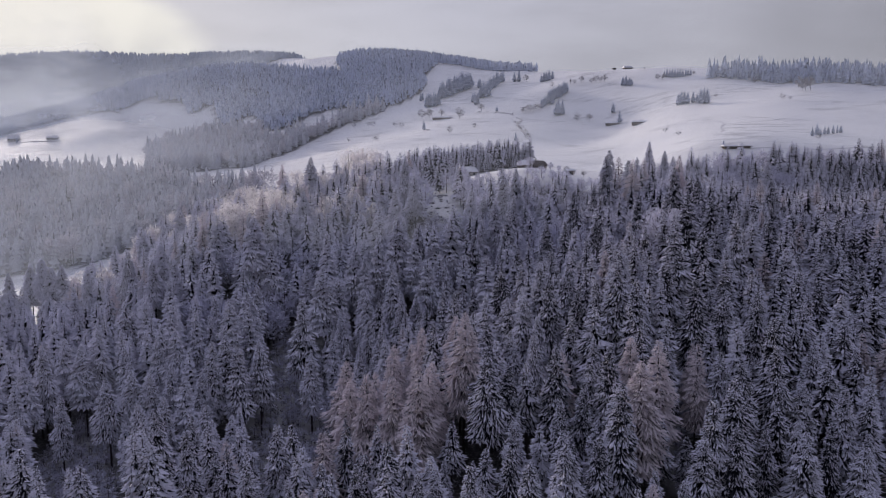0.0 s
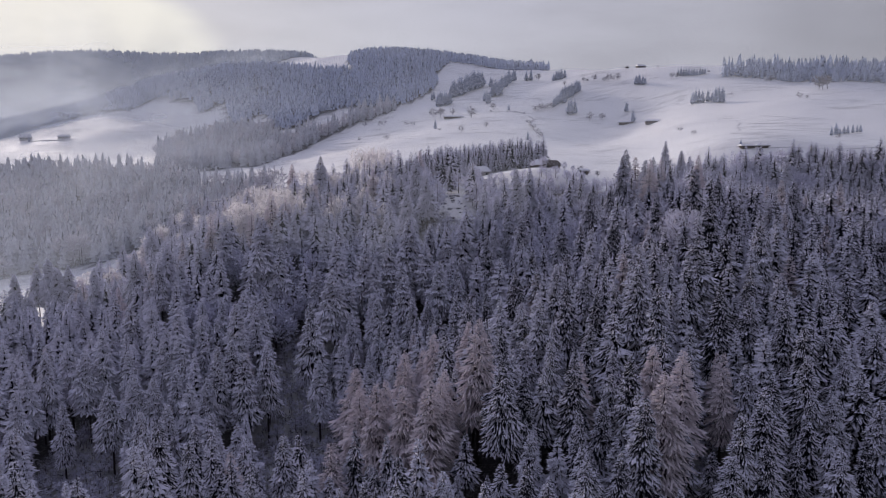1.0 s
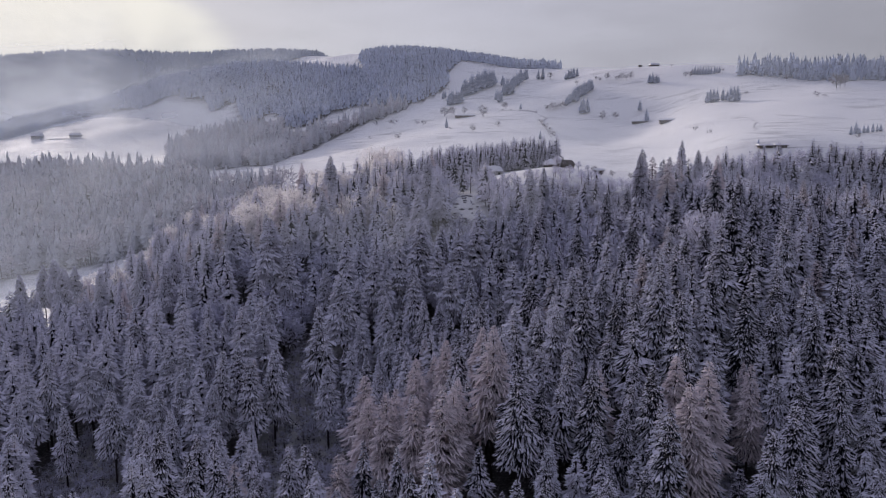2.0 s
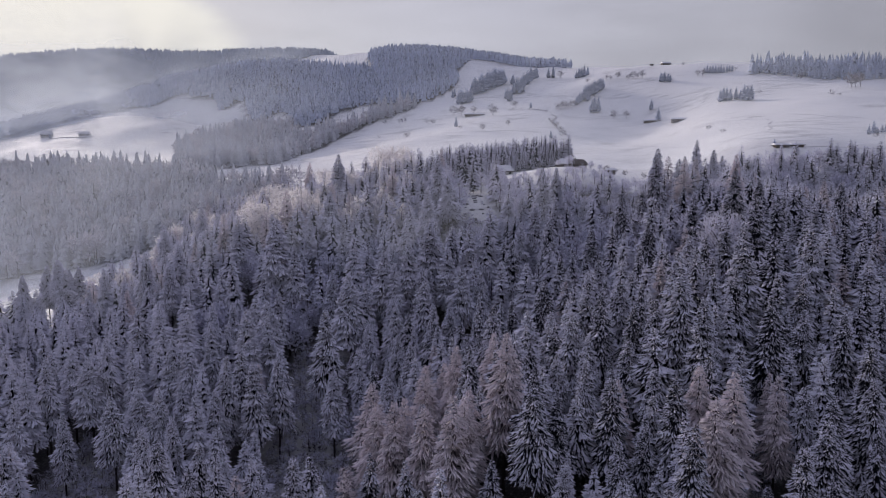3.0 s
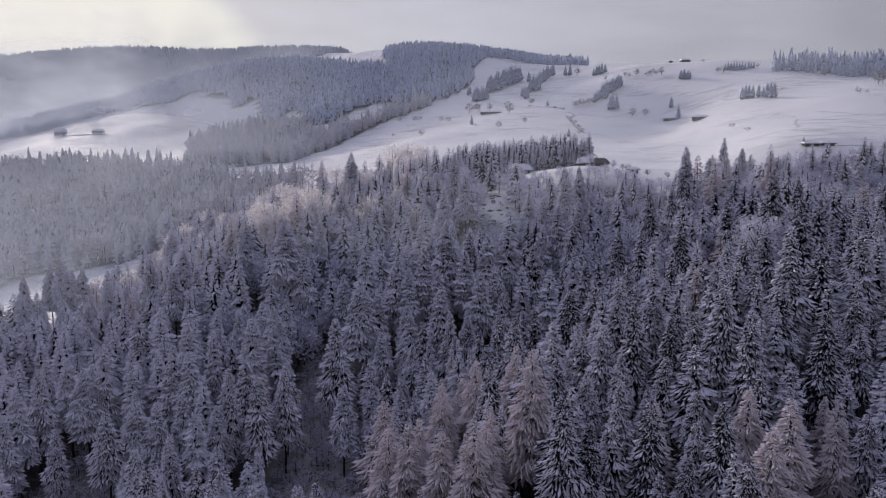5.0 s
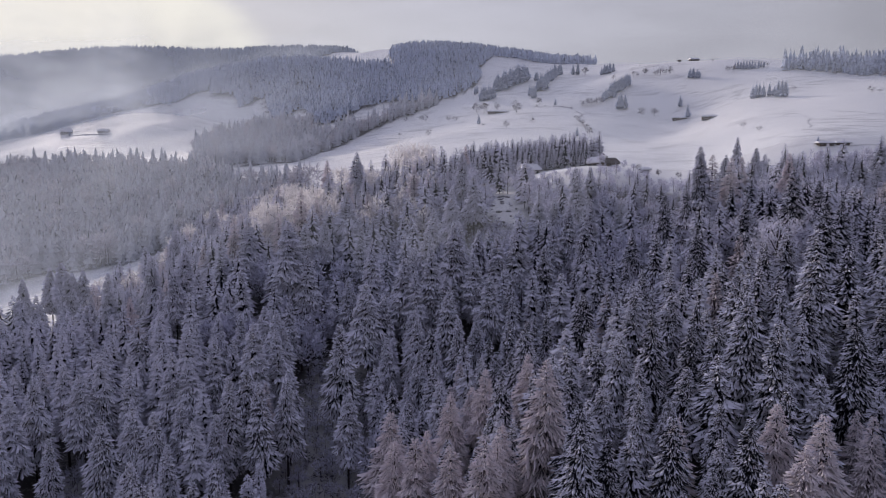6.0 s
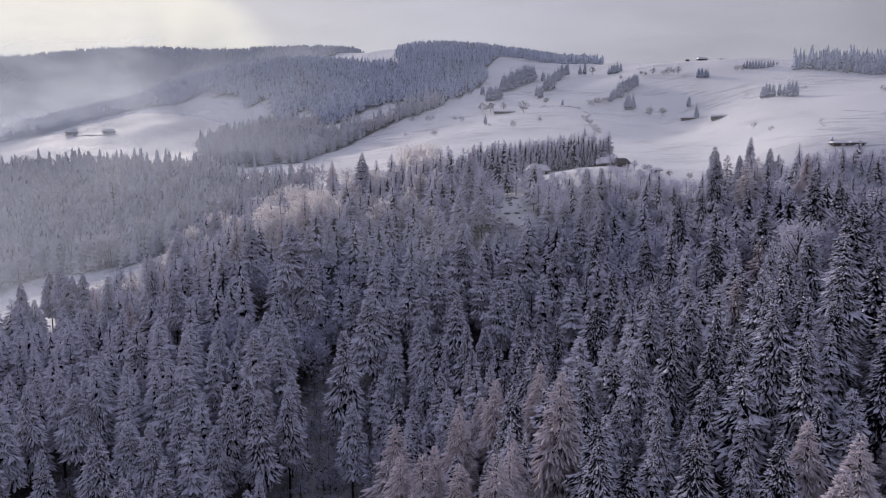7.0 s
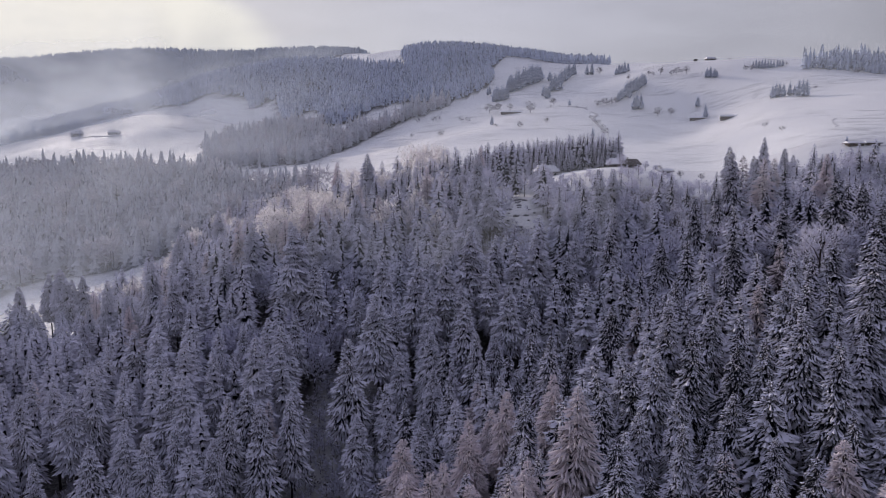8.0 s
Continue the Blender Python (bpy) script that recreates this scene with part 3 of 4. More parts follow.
plant("spruce", [(35.2, 115.8, 19.2), (26.3, 119.2, 21.3), (15.1, 120.9, 15.6), (-56.7, 262.3, 21.3), (61.0, 275.3, 23.8), (-0.3, 189.7, 20.0), (8.6, 201.7, 22.0), (42.8, 156.4, 24.5), (34.6, 163.4, 24.5), (38.5, 159.3, 30.0), (30.9, 166.3, 22.9), (30.8, 147.4, 20.2)])
plant("spruce", [(-65, 152), (-64, 164), (-54, 134), (-52, 147), (-54, 162), (-46, 127), (-61, 144), (-105, 179), (-104, 173), (-74, 217), (-78, 209), (-90, 201), (-108, 191), (-97, 202), (-81, 184), (-68, 199), (-111, 200), (-121, 205), (-103, 196), (-61, 206), (-56, 209), (-24, 218), (-21, 180), (-16, 228), (-16, 190), (-69, 219), (-61, 215), (-57, 223), (-32, 221), (-11, 151), (-50, 152), (-33, 142), (-8, 210), (-5, 224), (4, 197), (15, 174), (-2, 163)])
plant("spruce", [(10, 161), (15, 158), (19, 166), (21, 159), (25, 168), (31, 182), (28, 157), (25, 188), (1, 219), (43, 178), (52, 169), (44, 142), (9, 143), (13, 138), (29, 140), (56, 134), (-15, 233), (-9, 235), (10, 236), (31, 210), (49, 192), (46, 219), (75, 188), (-34, 122), (-15, 122), (-9, 117), (-4, 110), (-1, 114), (4, 108), (11, 115), (13, 106), (20, 114), (39, 113), (62, 120), (73, 122), (77, 128), (75, 133)])
plant("larch", [(-22.3, 164.3, 27.3), (3.2, 177.2, 22.0), (4.4, 149.2, 31.0), (-15.8, 148.4, 27.5), (-11.0, 163.2, 25.8), (-7.8, 179.1, 19.1), (-5.0, 173.6, 23.2), (36.8, 141.1, 24.1), (40.2, 133.8, 28.1), (-4.7, 136.9, 28.1), (-2.9, 141.3, 25.1), (-9.8, 143.1, 25.7), (-19.9, 154.5, 26.2), (35.3, 126.8, 29.4), (49.7, 139.8, 22.9), (-14.7, 155.2, 24.8), (51.4, 147.9, 16.7)])
plant("larch", [(3, 170), (-11, 170), (-2, 147), (33, 110)])
plant("spruce", [(-99, 239), (-95, 239.5), (-121.5, 239.5), (-142, 239.5), (-150, 277.5), (-154.5, 288), (-157.5, 286.5), (-164.5, 290.5), (-153, 263.5), (-160.5, 268.5), (-151.5, 289.5), (-133, 261.5), (-132.5, 271.5), (-116.5, 253.5), (-114.5, 266), (-88, 239.5), (-44.5, 238), (-56.5, 241), (-29, 237), (-118, 328.5), (-132, 323.5), (-124, 325), (-79, 257), (-68.5, 260.5), (-62.5, 262), (-52.5, 277.5), (-99.5, 395.5), (-59.5, 332.5), (-44.5, 259), (-20.5, 318), (-15.5, 298), (-10.5, 280), (-22.5, 258), (-17.5, 270.5), (-14, 255), (-23.5, 250.5), (2.5, 247), (13.5, 249), (18, 252.5), (25, 260.5), (22.5, 272.5), (28, 286.5), (10, 267), (21.5, 241.5), (-27.5, 247)])
plant("spruce", [(-2.5, 240), (67.5, 300), (71.5, 286.5), (108, 389.5), (83.5, 242.5), (63.5, 239), (44.5, 248.5), (53, 259), (111.5, 250), (163.5, 374)])
plant("larch", [(87, 273), (-86.5, 399.5), (-111.5, 245)])
plant("broadleaf", [(-140.5, 446.5), (-138, 401.5), (-127.5, 454), (-123, 412.5), (-108, 412), (-82.5, 337), (-81.5, 287), (-77, 334.5), (12.5, 238), (19.5, 246), (25.5, 238), (4, 237), (-33.5, 275), (-16.5, 280), (13.5, 291), (40, 294), (82.5, 271), (76.5, 259), (118.5, 294), (100.5, 218), (94.5, 252), (-57, 360.5), (-54.5, 475.5), (-43, 498), (-62, 333.5)])

# old hoarfrosted crowns, the low sun's paleness put into their colour
for x, y, h in ((-106, 372, 15), (-99, 368, 17), (-92, 363, 14), (-101, 358, 13), (-86, 366, 13), (-77, 312, 13), (-71, 306, 14), (-68, 311, 12), (-84, 291, 13), (-79, 287, 14),
                (-81, 279, 12), (-128, 372, 13), (-62, 339, 13), (-57, 340, 14), (-58, 345, 12), (-50, 392, 17), (-42, 388, 17), (-36, 384, 15), (-74, 380, 14)):
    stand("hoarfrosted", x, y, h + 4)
for x, y, h in ((66, 223, 19), (72, 228, 18), (78, 236, 17)):
    stand("broadleaf", x, y, h)
HOAR = np.array(PLACED[-22:])
plant("grove_spruce", [(-11.5, 371), (-8.5, 374), (-6, 368), (-3.5, 373), (-1, 369), (1.5, 375)])
for x, y, h in ((44.5, 379, 6.0), (39, 377, 4.0), (55, 380, 4.5), (60, 384, 3.5)):
    stand("broadleaf", x, y, h)
FARM_YARD = [(-14, 340), (12, 345), (45, 345), (80, 340), (100, 345), (100, 420), (-14, 420)]
SCRUB = [(-12, 352), (8, 345), (10, 290), (30, 280), (46, 272), (56, 264), (66, 300), (84, 308), (100, 345), (80, 352), (45, 345), (12, 356)]
HOLES = [CLEARING, SCRUB, FARM_YARD] + OPEN_GROUND
near = np.concatenate([scatter(NEAR_WOOD, 5.9, 1, HOLES, lambda x, y: in_view(x, y) & (y < 235)),
                       scatter(NEAR_WOOD, 6.2, 8, HOLES, lambda x, y: in_view(x, y) & (y >= 235))])
taken = np.array(PLACED)
free = np.array([np.min(np.hypot(taken[:, 0] - x, taken[:, 1] - y)) for x, y in near])
near = near[free > np.where(near[:, 1] < 235, 4.5, 4.9)]
near = near[[np.min(np.hypot(HOAR[:, 0] - x, HOAR[:, 1] + 3 - y)) > 8.5 for x, y in near]]
near = near[np.argsort(near[:, 1])]
single, mass = near[:25], near[25:]
for x, y in single:
    stand("spruce" if rng.random() > 0.08 else "larch", x, y, rng.uniform(14, 23))
mix = rng.random(len(mass))
gully = np.abs(mass[:, 0] - 14) < 24
patch = np.sin(mass[:, 0] * 0.055 + 2.0) * np.sin(mass[:, 1] * 0.043 + 0.5) > 0.45
broad = (mix > 0.94) | ((mix > 0.5) & (mass[:, 1] > 205) & gully) | ((mix > 0.4) & (mass[:, 1] > 215) & patch)
larch = ~broad & (mix > 0.88)
hoary = ~broad & ~larch & (mix > 0.62) & (mass[:, 1] > 285) & (mass[:, 0] < -25)
spruce = ~broad & ~larch & ~hoary
forest("hoarfrosted_trees", "bare crest trees thick with hoarfrost, pink sunlight in their colour", mass[hoary], heights_for(mass[hoary], 12, 18, 38), LEAFLESS_SMALL, [MAT_PALE_TWIG, MAT_BARK], 39)
lower, upper = mass[spruce & (mass[:, 1] < 235)], mass[spruce & (mass[:, 1] >= 235)]
forest("spruce_forest", "dense snow-laden spruce forest on a steep slope", lower, heights_for(lower, 15, 25, 2), MEDIUM, [MAT_SPRUCE, MAT_BARK], 3)
forest("upper_spruce_forest", "snow-laden spruces of uneven height near the top of the slope", upper, heights_for(upper, 12, 21, 9), LOW_MEDIUM, [MAT_SPRUCE, MAT_BARK], 10)
forest("frosted_larches", "pale rime-covered larches among dark spruces", mass[larch], heights_for(mass[larch], 16, 23, 4), MEDIUM_LARCH, [MAT_LARCH, MAT_BARK], 5)
leafy = np.concatenate([mass[broad], mass[broad][::3] + np.array([3.0, 2.0])])
forest("frosted_broadleaf_trees", "bare broadleaf trees white with hoarfrost", leafy, heights_for(leafy, 9, 15, 6), LEAFLESS_SMALL, [MAT_TWIG, MAT_BARK], 7)
scrub = scatter(SCRUB, 6.0, 18, [CLEARING])
firs = (np.random.default_rng(25).random(len(scrub)) < 0.3) & ((scrub[:, 1] < 325) | (scrub[:, 0] < 20))
forest("slope_spruces", "young snowy spruces on the slope below the farmhouse", scrub[firs], heights_for(scrub[firs], 6, 13, 26), LOW_MEDIUM, [MAT_SPRUCE, MAT_BARK], 27)
scrub = scrub[~firs]
low = np.where(scrub[:, 1] > 325, 0.75, 1.0)
forest("frosted_scrub", "low hoarfrosted trees on the slope below the farmhouse", scrub, low * heights_for(scrub, 3, 9, 19), LEAFLESS_SMALL, [MAT_TWIG, MAT_BARK], 20)
bushes = scatter(NEAR_WOOD, 4.4, 15, keep=lambda x, y: in_view(x, y) & (y < 340) & ((np.sin(x * 0.3) * np.sin(y * 0.23 + x * 0.1) > 0.45) | np.any([inside(p, x, y) for p in OPEN_GROUND], 0)))
bushes = np.concatenate([bushes] + [scatter(p, 2.0, 28) for p in OPEN_GROUND])
forest("frosted_undergrowth", "frosted shrubs and stems on the forest floor", bushes, heights_for(bushes, 0.8, 2.6, 16), SHRUBS, [MAT_SHRUB, MAT_BARK], 17)
saplings = np.concatenate([scatter(p, 3.6, 35) for p in OPEN_GROUND])
forest("frosted_saplings", "frosted saplings and brambles in the openings of the wood", saplings, heights_for(saplings, 1.5, 5.0, 36), FAR_LEAFLESS, [MAT_TWIG, MAT_BARK], 37)
below = scatter([(-130, -60), (120, -60), (120, 64), (-130, 64)], 9.0, 29)
forest("lower_spruce_forest", "snow-laden spruce forest at the foot of the slope", below, heights_for(below, 14, 22, 30), SPIRES, [MAT_SPRUCE, MAT_BARK], 31)
left = scatter(LEFT_WOOD, 7.0, 11, [LEFT_GLADE], lambda x, y: (y > 330) & (x > -0.85 * y))
pale = np.random.default_rng(14).random(len(left)) < 0.24 + 0.3 * np.sin(left[:, 0] * 0.09) * np.sin(left[:, 1] * 0.07)
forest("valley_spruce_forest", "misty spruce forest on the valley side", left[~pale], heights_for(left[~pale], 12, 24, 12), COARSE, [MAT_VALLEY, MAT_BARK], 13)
forest("valley_broadleaf_trees", "misty frosted bare trees on the valley side", left[pale], heights_for(left[pale], 12, 19, 14), FAR_LEAFLESS, [MAT_FAR_TWIG, MAT_BARK], 15)
belt = scatter(BELT_WOOD, 7.6, 21)
clumps = np.sin(belt[:, 0] * 0.11) * np.sin(belt[:, 1] * 0.06 + belt[:, 0] * 0.03)
conifer = np.random.default_rng(24).random(len(belt)) < np.where(belt[:, 0] > -200, 0.75, 0.55) + 0.35 * clumps
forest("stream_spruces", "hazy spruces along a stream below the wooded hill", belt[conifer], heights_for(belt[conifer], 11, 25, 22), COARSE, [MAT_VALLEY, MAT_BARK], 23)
forest("stream_wood", "frosted bare broadleaf wood along a stream", belt[~conifer], heights_for(belt[~conifer], 6, 16, 25), FAR_LEAFLESS, [MAT_FAR_TWIG, MAT_BARK], 26)
hill = scatter(HILL_WOOD, 7.6, 31)
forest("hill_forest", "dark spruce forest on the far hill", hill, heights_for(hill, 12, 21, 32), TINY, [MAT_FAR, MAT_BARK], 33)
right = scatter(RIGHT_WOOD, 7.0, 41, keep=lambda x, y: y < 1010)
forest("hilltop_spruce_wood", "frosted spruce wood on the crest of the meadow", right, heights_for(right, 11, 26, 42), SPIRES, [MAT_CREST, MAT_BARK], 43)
grove = scatter(GROVE, 4.8, 51)
forest("farm_spruce_grove", "spruce grove behind the farmhouse", grove, heights_for(grove, 10, 18, 52), GROVE_SPRUCE, [MAT_SPRUCE, MAT_BARK], 53)
back = scatter(BACK_WOOD, 9, 71)
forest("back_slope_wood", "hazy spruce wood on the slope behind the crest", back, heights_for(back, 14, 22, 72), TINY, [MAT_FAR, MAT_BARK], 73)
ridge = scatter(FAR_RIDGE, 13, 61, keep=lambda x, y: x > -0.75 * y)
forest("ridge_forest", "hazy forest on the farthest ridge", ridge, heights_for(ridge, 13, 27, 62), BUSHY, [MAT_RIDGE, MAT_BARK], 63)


# ---- morning mist: thin banks that stand in the valley and in the trough before the last ridge ----
def mist_material():
    m, n = material("morning_mist")
    place = n.add("ShaderNodeTexCoord", 3)
    wide = n.noise(n.add("ShaderNodeMapping", Vector=place, Scale=(1.0, 1.0, 2.5)), 0.008, 4.0, 0.55)
    thickness = n.add("ShaderNodeAttribute", 2)
    n.last.attribute_name = "veil"
    alpha = n.math("MULTIPLY", thickness, n.ramp(wide, 0.25, 0.75, 0.55, 1.3), True)
    drops = n.add("ShaderNodeMixShader", i0=0.3, i1=n.add("ShaderNodeBsdfTranslucent", Color=(0.645, 0.70, 0.76, 1)),
                  i2=n.add("ShaderNodeBsdfDiffuse", Color=(0.645, 0.70, 0.76, 1)))
    n.add("ShaderNodeOutputMaterial", Surface=n.add("ShaderNodeMixShader", i0=alpha, i1=n.add("ShaderNodeBsdfTransparent"), i2=drops))
    return m


def ease(v, a, b):
    s = np.clip((v - a) / (b - a), 0, 1)
    return s * s * (3 - 2 * s)


MAT_MIST = mist_material()


def mist_bank(name, label, line, height, thickness, full=0.12, ends=(0.3, 0.15)):
    """A bank of mist along a line in plan: thick on the ground, thinning out upwards and towards its ends."""
    u, v = np.meshgrid(np.linspace(0, 1, 90), np.linspace(0, 1, 24))
    along = np.linspace(0, 1, len(line))
    x = hermite([p[0] for p in line], along, u.ravel()).reshape(u.shape)
    y = hermite([p[1] for p in line], along, u.ravel()).reshape(u.shape)
    y = y + 18 * np.sin(u * 23 + 1.0) * v + 10 * np.sin(u * 41) * v
    top = height * (0.85 + 0.15 * np.sin(u * 9.0 + 0.7) + 0.08 * np.sin(u * 31))
    z = land(x, y) - 4 + v * top
    veil = thickness * (1 - ease(v, full, 1.0)) * ease(u, 0.0, ends[0]) * (1 - ease(u, 1 - ends[1], 1.0))
    cells = np.arange(u.size).reshape(u.shape)
    quads = np.stack([cells[:-1, :-1], cells[:-1, 1:], cells[1:, 1:], cells[1:, :-1]], -1).reshape(-1, 4)
    me = mesh_from(name, np.stack([x, y, z], -1).reshape(-1, 3), quads, [MAT_MIST], smooth=True)
    me.attributes.new("veil", "FLOAT", "POINT").data.foreach_set("value", veil.ravel().astype(np.float32))
    tagged(new(name, me), label, "mist", kind="stuff")


mist_bank("mist_bank", "pale sunlit mist lying in the valley before the wood", [(-105, 450), (-168, 420), (-205, 372), (-240, 335), (-300, 295), (-450, 285), (-700, 280)], 130, 0.31, 0.45, (0.3, 0.1))
mist_bank("mist_bank", "bluish haze over the fields of the valley", [(-90, 640), (-250, 660), (-420, 760), (-640, 800), (-1000, 800)], 170, 0.28, 0.3, (0.3, 0.1))
mist_bank("mist_bank", "pale haze on the side of the wooded hill", [(20, 1000), (-120, 985), (-250, 985), (-400, 1020), (-520, 1060), (-620, 1000), (-1000, 960)], 230, 0.46, 0.35, (0.9, 0.05))
mist_bank("mist_bank", "bluish mist filling the trough behind the wooded spur", [(-280, 1720), (-600, 1720), (-900, 1680), (-1700, 1640)], 125, 0.62, 0.25, (0.35, 0.05))
mist_bank("mist_bank", "thin mist on the slope of the farthest ridge", [(-420, 2080), (-900, 2050), (-1300, 2000), (-2300, 1950)], 140, 0.22, 0.1, (0.3, 0.05))
mist_bank("mist_bank", "thin winter haze over the hillside meadow", [(-120, 500), (0, 490), (120, 480), (250, 470), (420, 465), (700, 460)], 150, 0.17, 0.3, (0.2, 0.05))
mist_bank("mist_bank", "faint haze among the trees of the near slope", [(330, 330), (150, 290), (40, 262), (-60, 248), (-150, 255), (-300, 245), (-500, 240)], 110, 0.12, 0.4, (0.65, 0.1))


# ---- trees and bushes of the open meadows, each a thing of its own ----
MEADOW_SPRUCE = [spruce_arrays(140 + i, 10, 7, 0, girth=0.235 + 0.02 * (i % 3), bare=0.0, broad=2.3, core=0.75) for i in range(4)]
MEADOW_BARE = [leafless_arrays(150 + i, 420, 6, spread=0.40, size=0.075) for i in range(4)]
MEADOW_BUSH = [leafless_arrays(160 + i, 130, 3, spread=0.55, size=0.14) for i in range(3)]
MEADOW = {"spruce": (MEADOW_SPRUCE, "meadow_spruce", "tree", MAT_CREST), "bare": (MEADOW_BARE, "bare_tree", "tree", MAT_MEADOW_TWIG), "bush": (MEADOW_BUSH, "bush", "bush", MAT_MEADOW_TWIG)}


def meadow_trees(kind, group, label, places):
    models, name, category, mat = MEADOW[kind]
    if group in ("meadow copse", "slope pair", "meadow row", "slope belt", "crest copse"):
        places = places + [(x + 2.4, y + 6, h * 0.94) for x, y, h in places]
    for x, y, h in places:
        k = int(rng.integers(0, len(models)))
        pick = (group, kind, k)
        if pick in MODELS:
            ob = copy_thing(MODELS[pick], Matrix.Identity(4))
        else:
            ob = MODELS[pick] = tree_thing(models[k], name, label, group, mat)
            tagged(ob, category=category)
        wide = h * rng.uniform(0.9, 1.15)
        ob.matrix_basis = (Matrix.Translation((x, y, float(land(x, y)) - 0.1)) @ Matrix.Rotation(rng.random() * 6.28, 4, "Z")
                           @ Matrix.Diagonal((wide, wide, h, 1)))


meadow_trees("spruce", "meadow copse", "dark spruce in a dense copse on the snowy slope", [(-5, 1083, 21), (0, 1092, 24), (5, 1101, 25), (10, 1105, 26), (15, 1122, 25), (20, 1133, 27), (25, 1144, 27), (30, 1156, 28), (36, 1168, 28), (41, 1180, 25), (-2, 1121, 22), (8, 1142, 24), (18, 1159, 26), (29, 1182, 27)])
meadow_trees("spruce", "slope pair", "dark spruce in a small clump on the snowy slope", [(-22, 1023, 20), (-19, 1021, 22), (-13, 1024, 21), (-8, 1026, 18), (-32, 1078, 13)])
meadow_trees("spruce", "meadow row", "slender dark spruce in a row up the snowy slope", [(56, 1170, 16), (41, 1037, 15), (44, 1009, 17), (53, 1071, 18), (58, 1075, 24), (63, 1079, 22), (71, 1141, 20), (78, 1168, 23), (85, 1194, 23), (93, 1221, 18), (96, 1227, 20), (67, 1115, 20)])
meadow_trees("spruce", "skyline spruces", "spruce near the skyline of the snowy slope", [(116, 1223, 17), (123, 1221, 22), (155, 1184, 13), (159, 1185, 17), (163, 1185, 18), (167, 1185, 20), (174, 1198, 16)])
meadow_trees("spruce", "slope belt", "frosted spruce in a belt down the snowy slope", [(131, 970, 14), (137, 979, 18), (141, 988, 18), (146, 997, 19), (151, 1005, 19), (156, 1013, 19), (161, 1020, 18), (165, 1028, 17), (169, 1033, 15), (126, 960, 13), (142, 976, 12)])
meadow_trees("spruce", "meadow trio", "dark spruce in a clump of three on snow", [(140, 926, 18), (143, 927, 21), (148, 930, 19)])
meadow_trees("spruce", "field spruces", "tall dark spruce in a line on the open snowfield", [(263, 839, 14), (265, 835, 17), (268, 834, 16), (270, 828, 15), (276, 828, 15), (280, 826, 11), (279, 812, 17), (281, 808, 18), (284, 807, 17)])
meadow_trees("spruce", "single spruces", "lone spruce standing on the open snowfield", [(68, 943, 8), (-21, 825, 12), (69, 707, 9), (206, 907, 13), (203, 860, 17), (171, 454, 5), (-531, 929, 8)])
meadow_trees("spruce", "crest copse", "small frosted spruce on the crest of the snowfield", [(303, 1033, 8), (306, 1031, 11), (309, 1029, 10), (312, 1027, 11), (315, 1025, 11), (318, 1023, 10), (321, 1022, 11), (324, 1020, 9), (328, 1019, 10), (332, 1022, 8), (335, 1021, 8), (243, 1019, 12), (246, 1015, 14), (250, 1011, 11), (252, 1008, 9)])
meadow_trees("bare", "meadow trees", "bare frosted tree standing on the snowy meadow", [(134, 1211, 12), (161, 898, 11), (175, 894, 10), (-26, 923, 12), (-17, 917, 12), (-2, 926, 9), (20, 883, 14), (49, 952, 9), (7, 765, 7), (34, 796, 6), (184, 1086, 7), (189, 1082, 6), (199, 1082, 10), (212, 1074, 7), (218, 1073, 10), (224, 1071, 6), (229, 1065, 10), (127, 1554, 12), (136, 1527, 14), (154, 1475, 11), (157, 1084, 7), (296, 1109, 5), (291, 1021, 8), (296, 1016, 9), (341, 1024, 5), (389, 939, 8), (396, 829, 16), (399, 827, 13), (409, 837, 15)])
meadow_trees("bush", "meadow bushes", "frosted bush in the snowy meadow", [(-49, 877, 6), (-57, 889, 5), (-16, 791, 3.5), (82, 838, 5), (82, 801, 4), (82, 778, 5), (83, 733, 6), (85, 764, 4), (187, 627, 4), (185, 586, 3.4), (309, 850, 3.8), (343, 758, 6), (351, 758, 3.4), (99, 931, 7), (103, 932, 8), (108, 937, 8), (112, 942, 8), (117, 946, 8), (122, 950, 8), (-84, 895, 7), (-89, 898, 6), (-109, 914, 5), (46, 944, 2.8), (56, 941, 2.1), (65, 930, 2.1), (75, 925, 2.8), (85, 921, 2.7), (-71, 790, 6), (-104, 819, 3.6), (249, 494, 3)])
meadow_trees("bare", "house trees", "small bare tree on snow beside the farmhouse", [(76, 456, 3.9), (82, 432, 3.7), (78, 438, 2.5), (93, 434, 3.7)])
meadow_trees("spruce", "field hedge", "frosted spruce in a hedge on the lower snowfield", [(252, 509, 7), (258, 515, 9), (261, 516, 5), (266, 520, 6), (269, 521, 6), (274, 524, 7), (279, 528, 6), (283, 531, 6)])


# ---- buildings ----
def plain(name, low, high, grain, rough=0.8, stretch=(1, 1, 1), bump=0.3):
    m, n = material(name)
    place = n.add("ShaderNodeMapping", Vector=n.add("ShaderNodeTexCoord", 3), Scale=stretch)
    value = n.noise(place, grain, 4.0, 0.6)
    stain = n.noise(place, grain * 0.11, 3.0)
    finish(n, n.mix(n.ramp(stain, 0.3, 0.7, 0.0, 0.5), n.mix(value, low, high), [c * 0.6 for c in low]), rough, value, bump, 0.03)
    return m


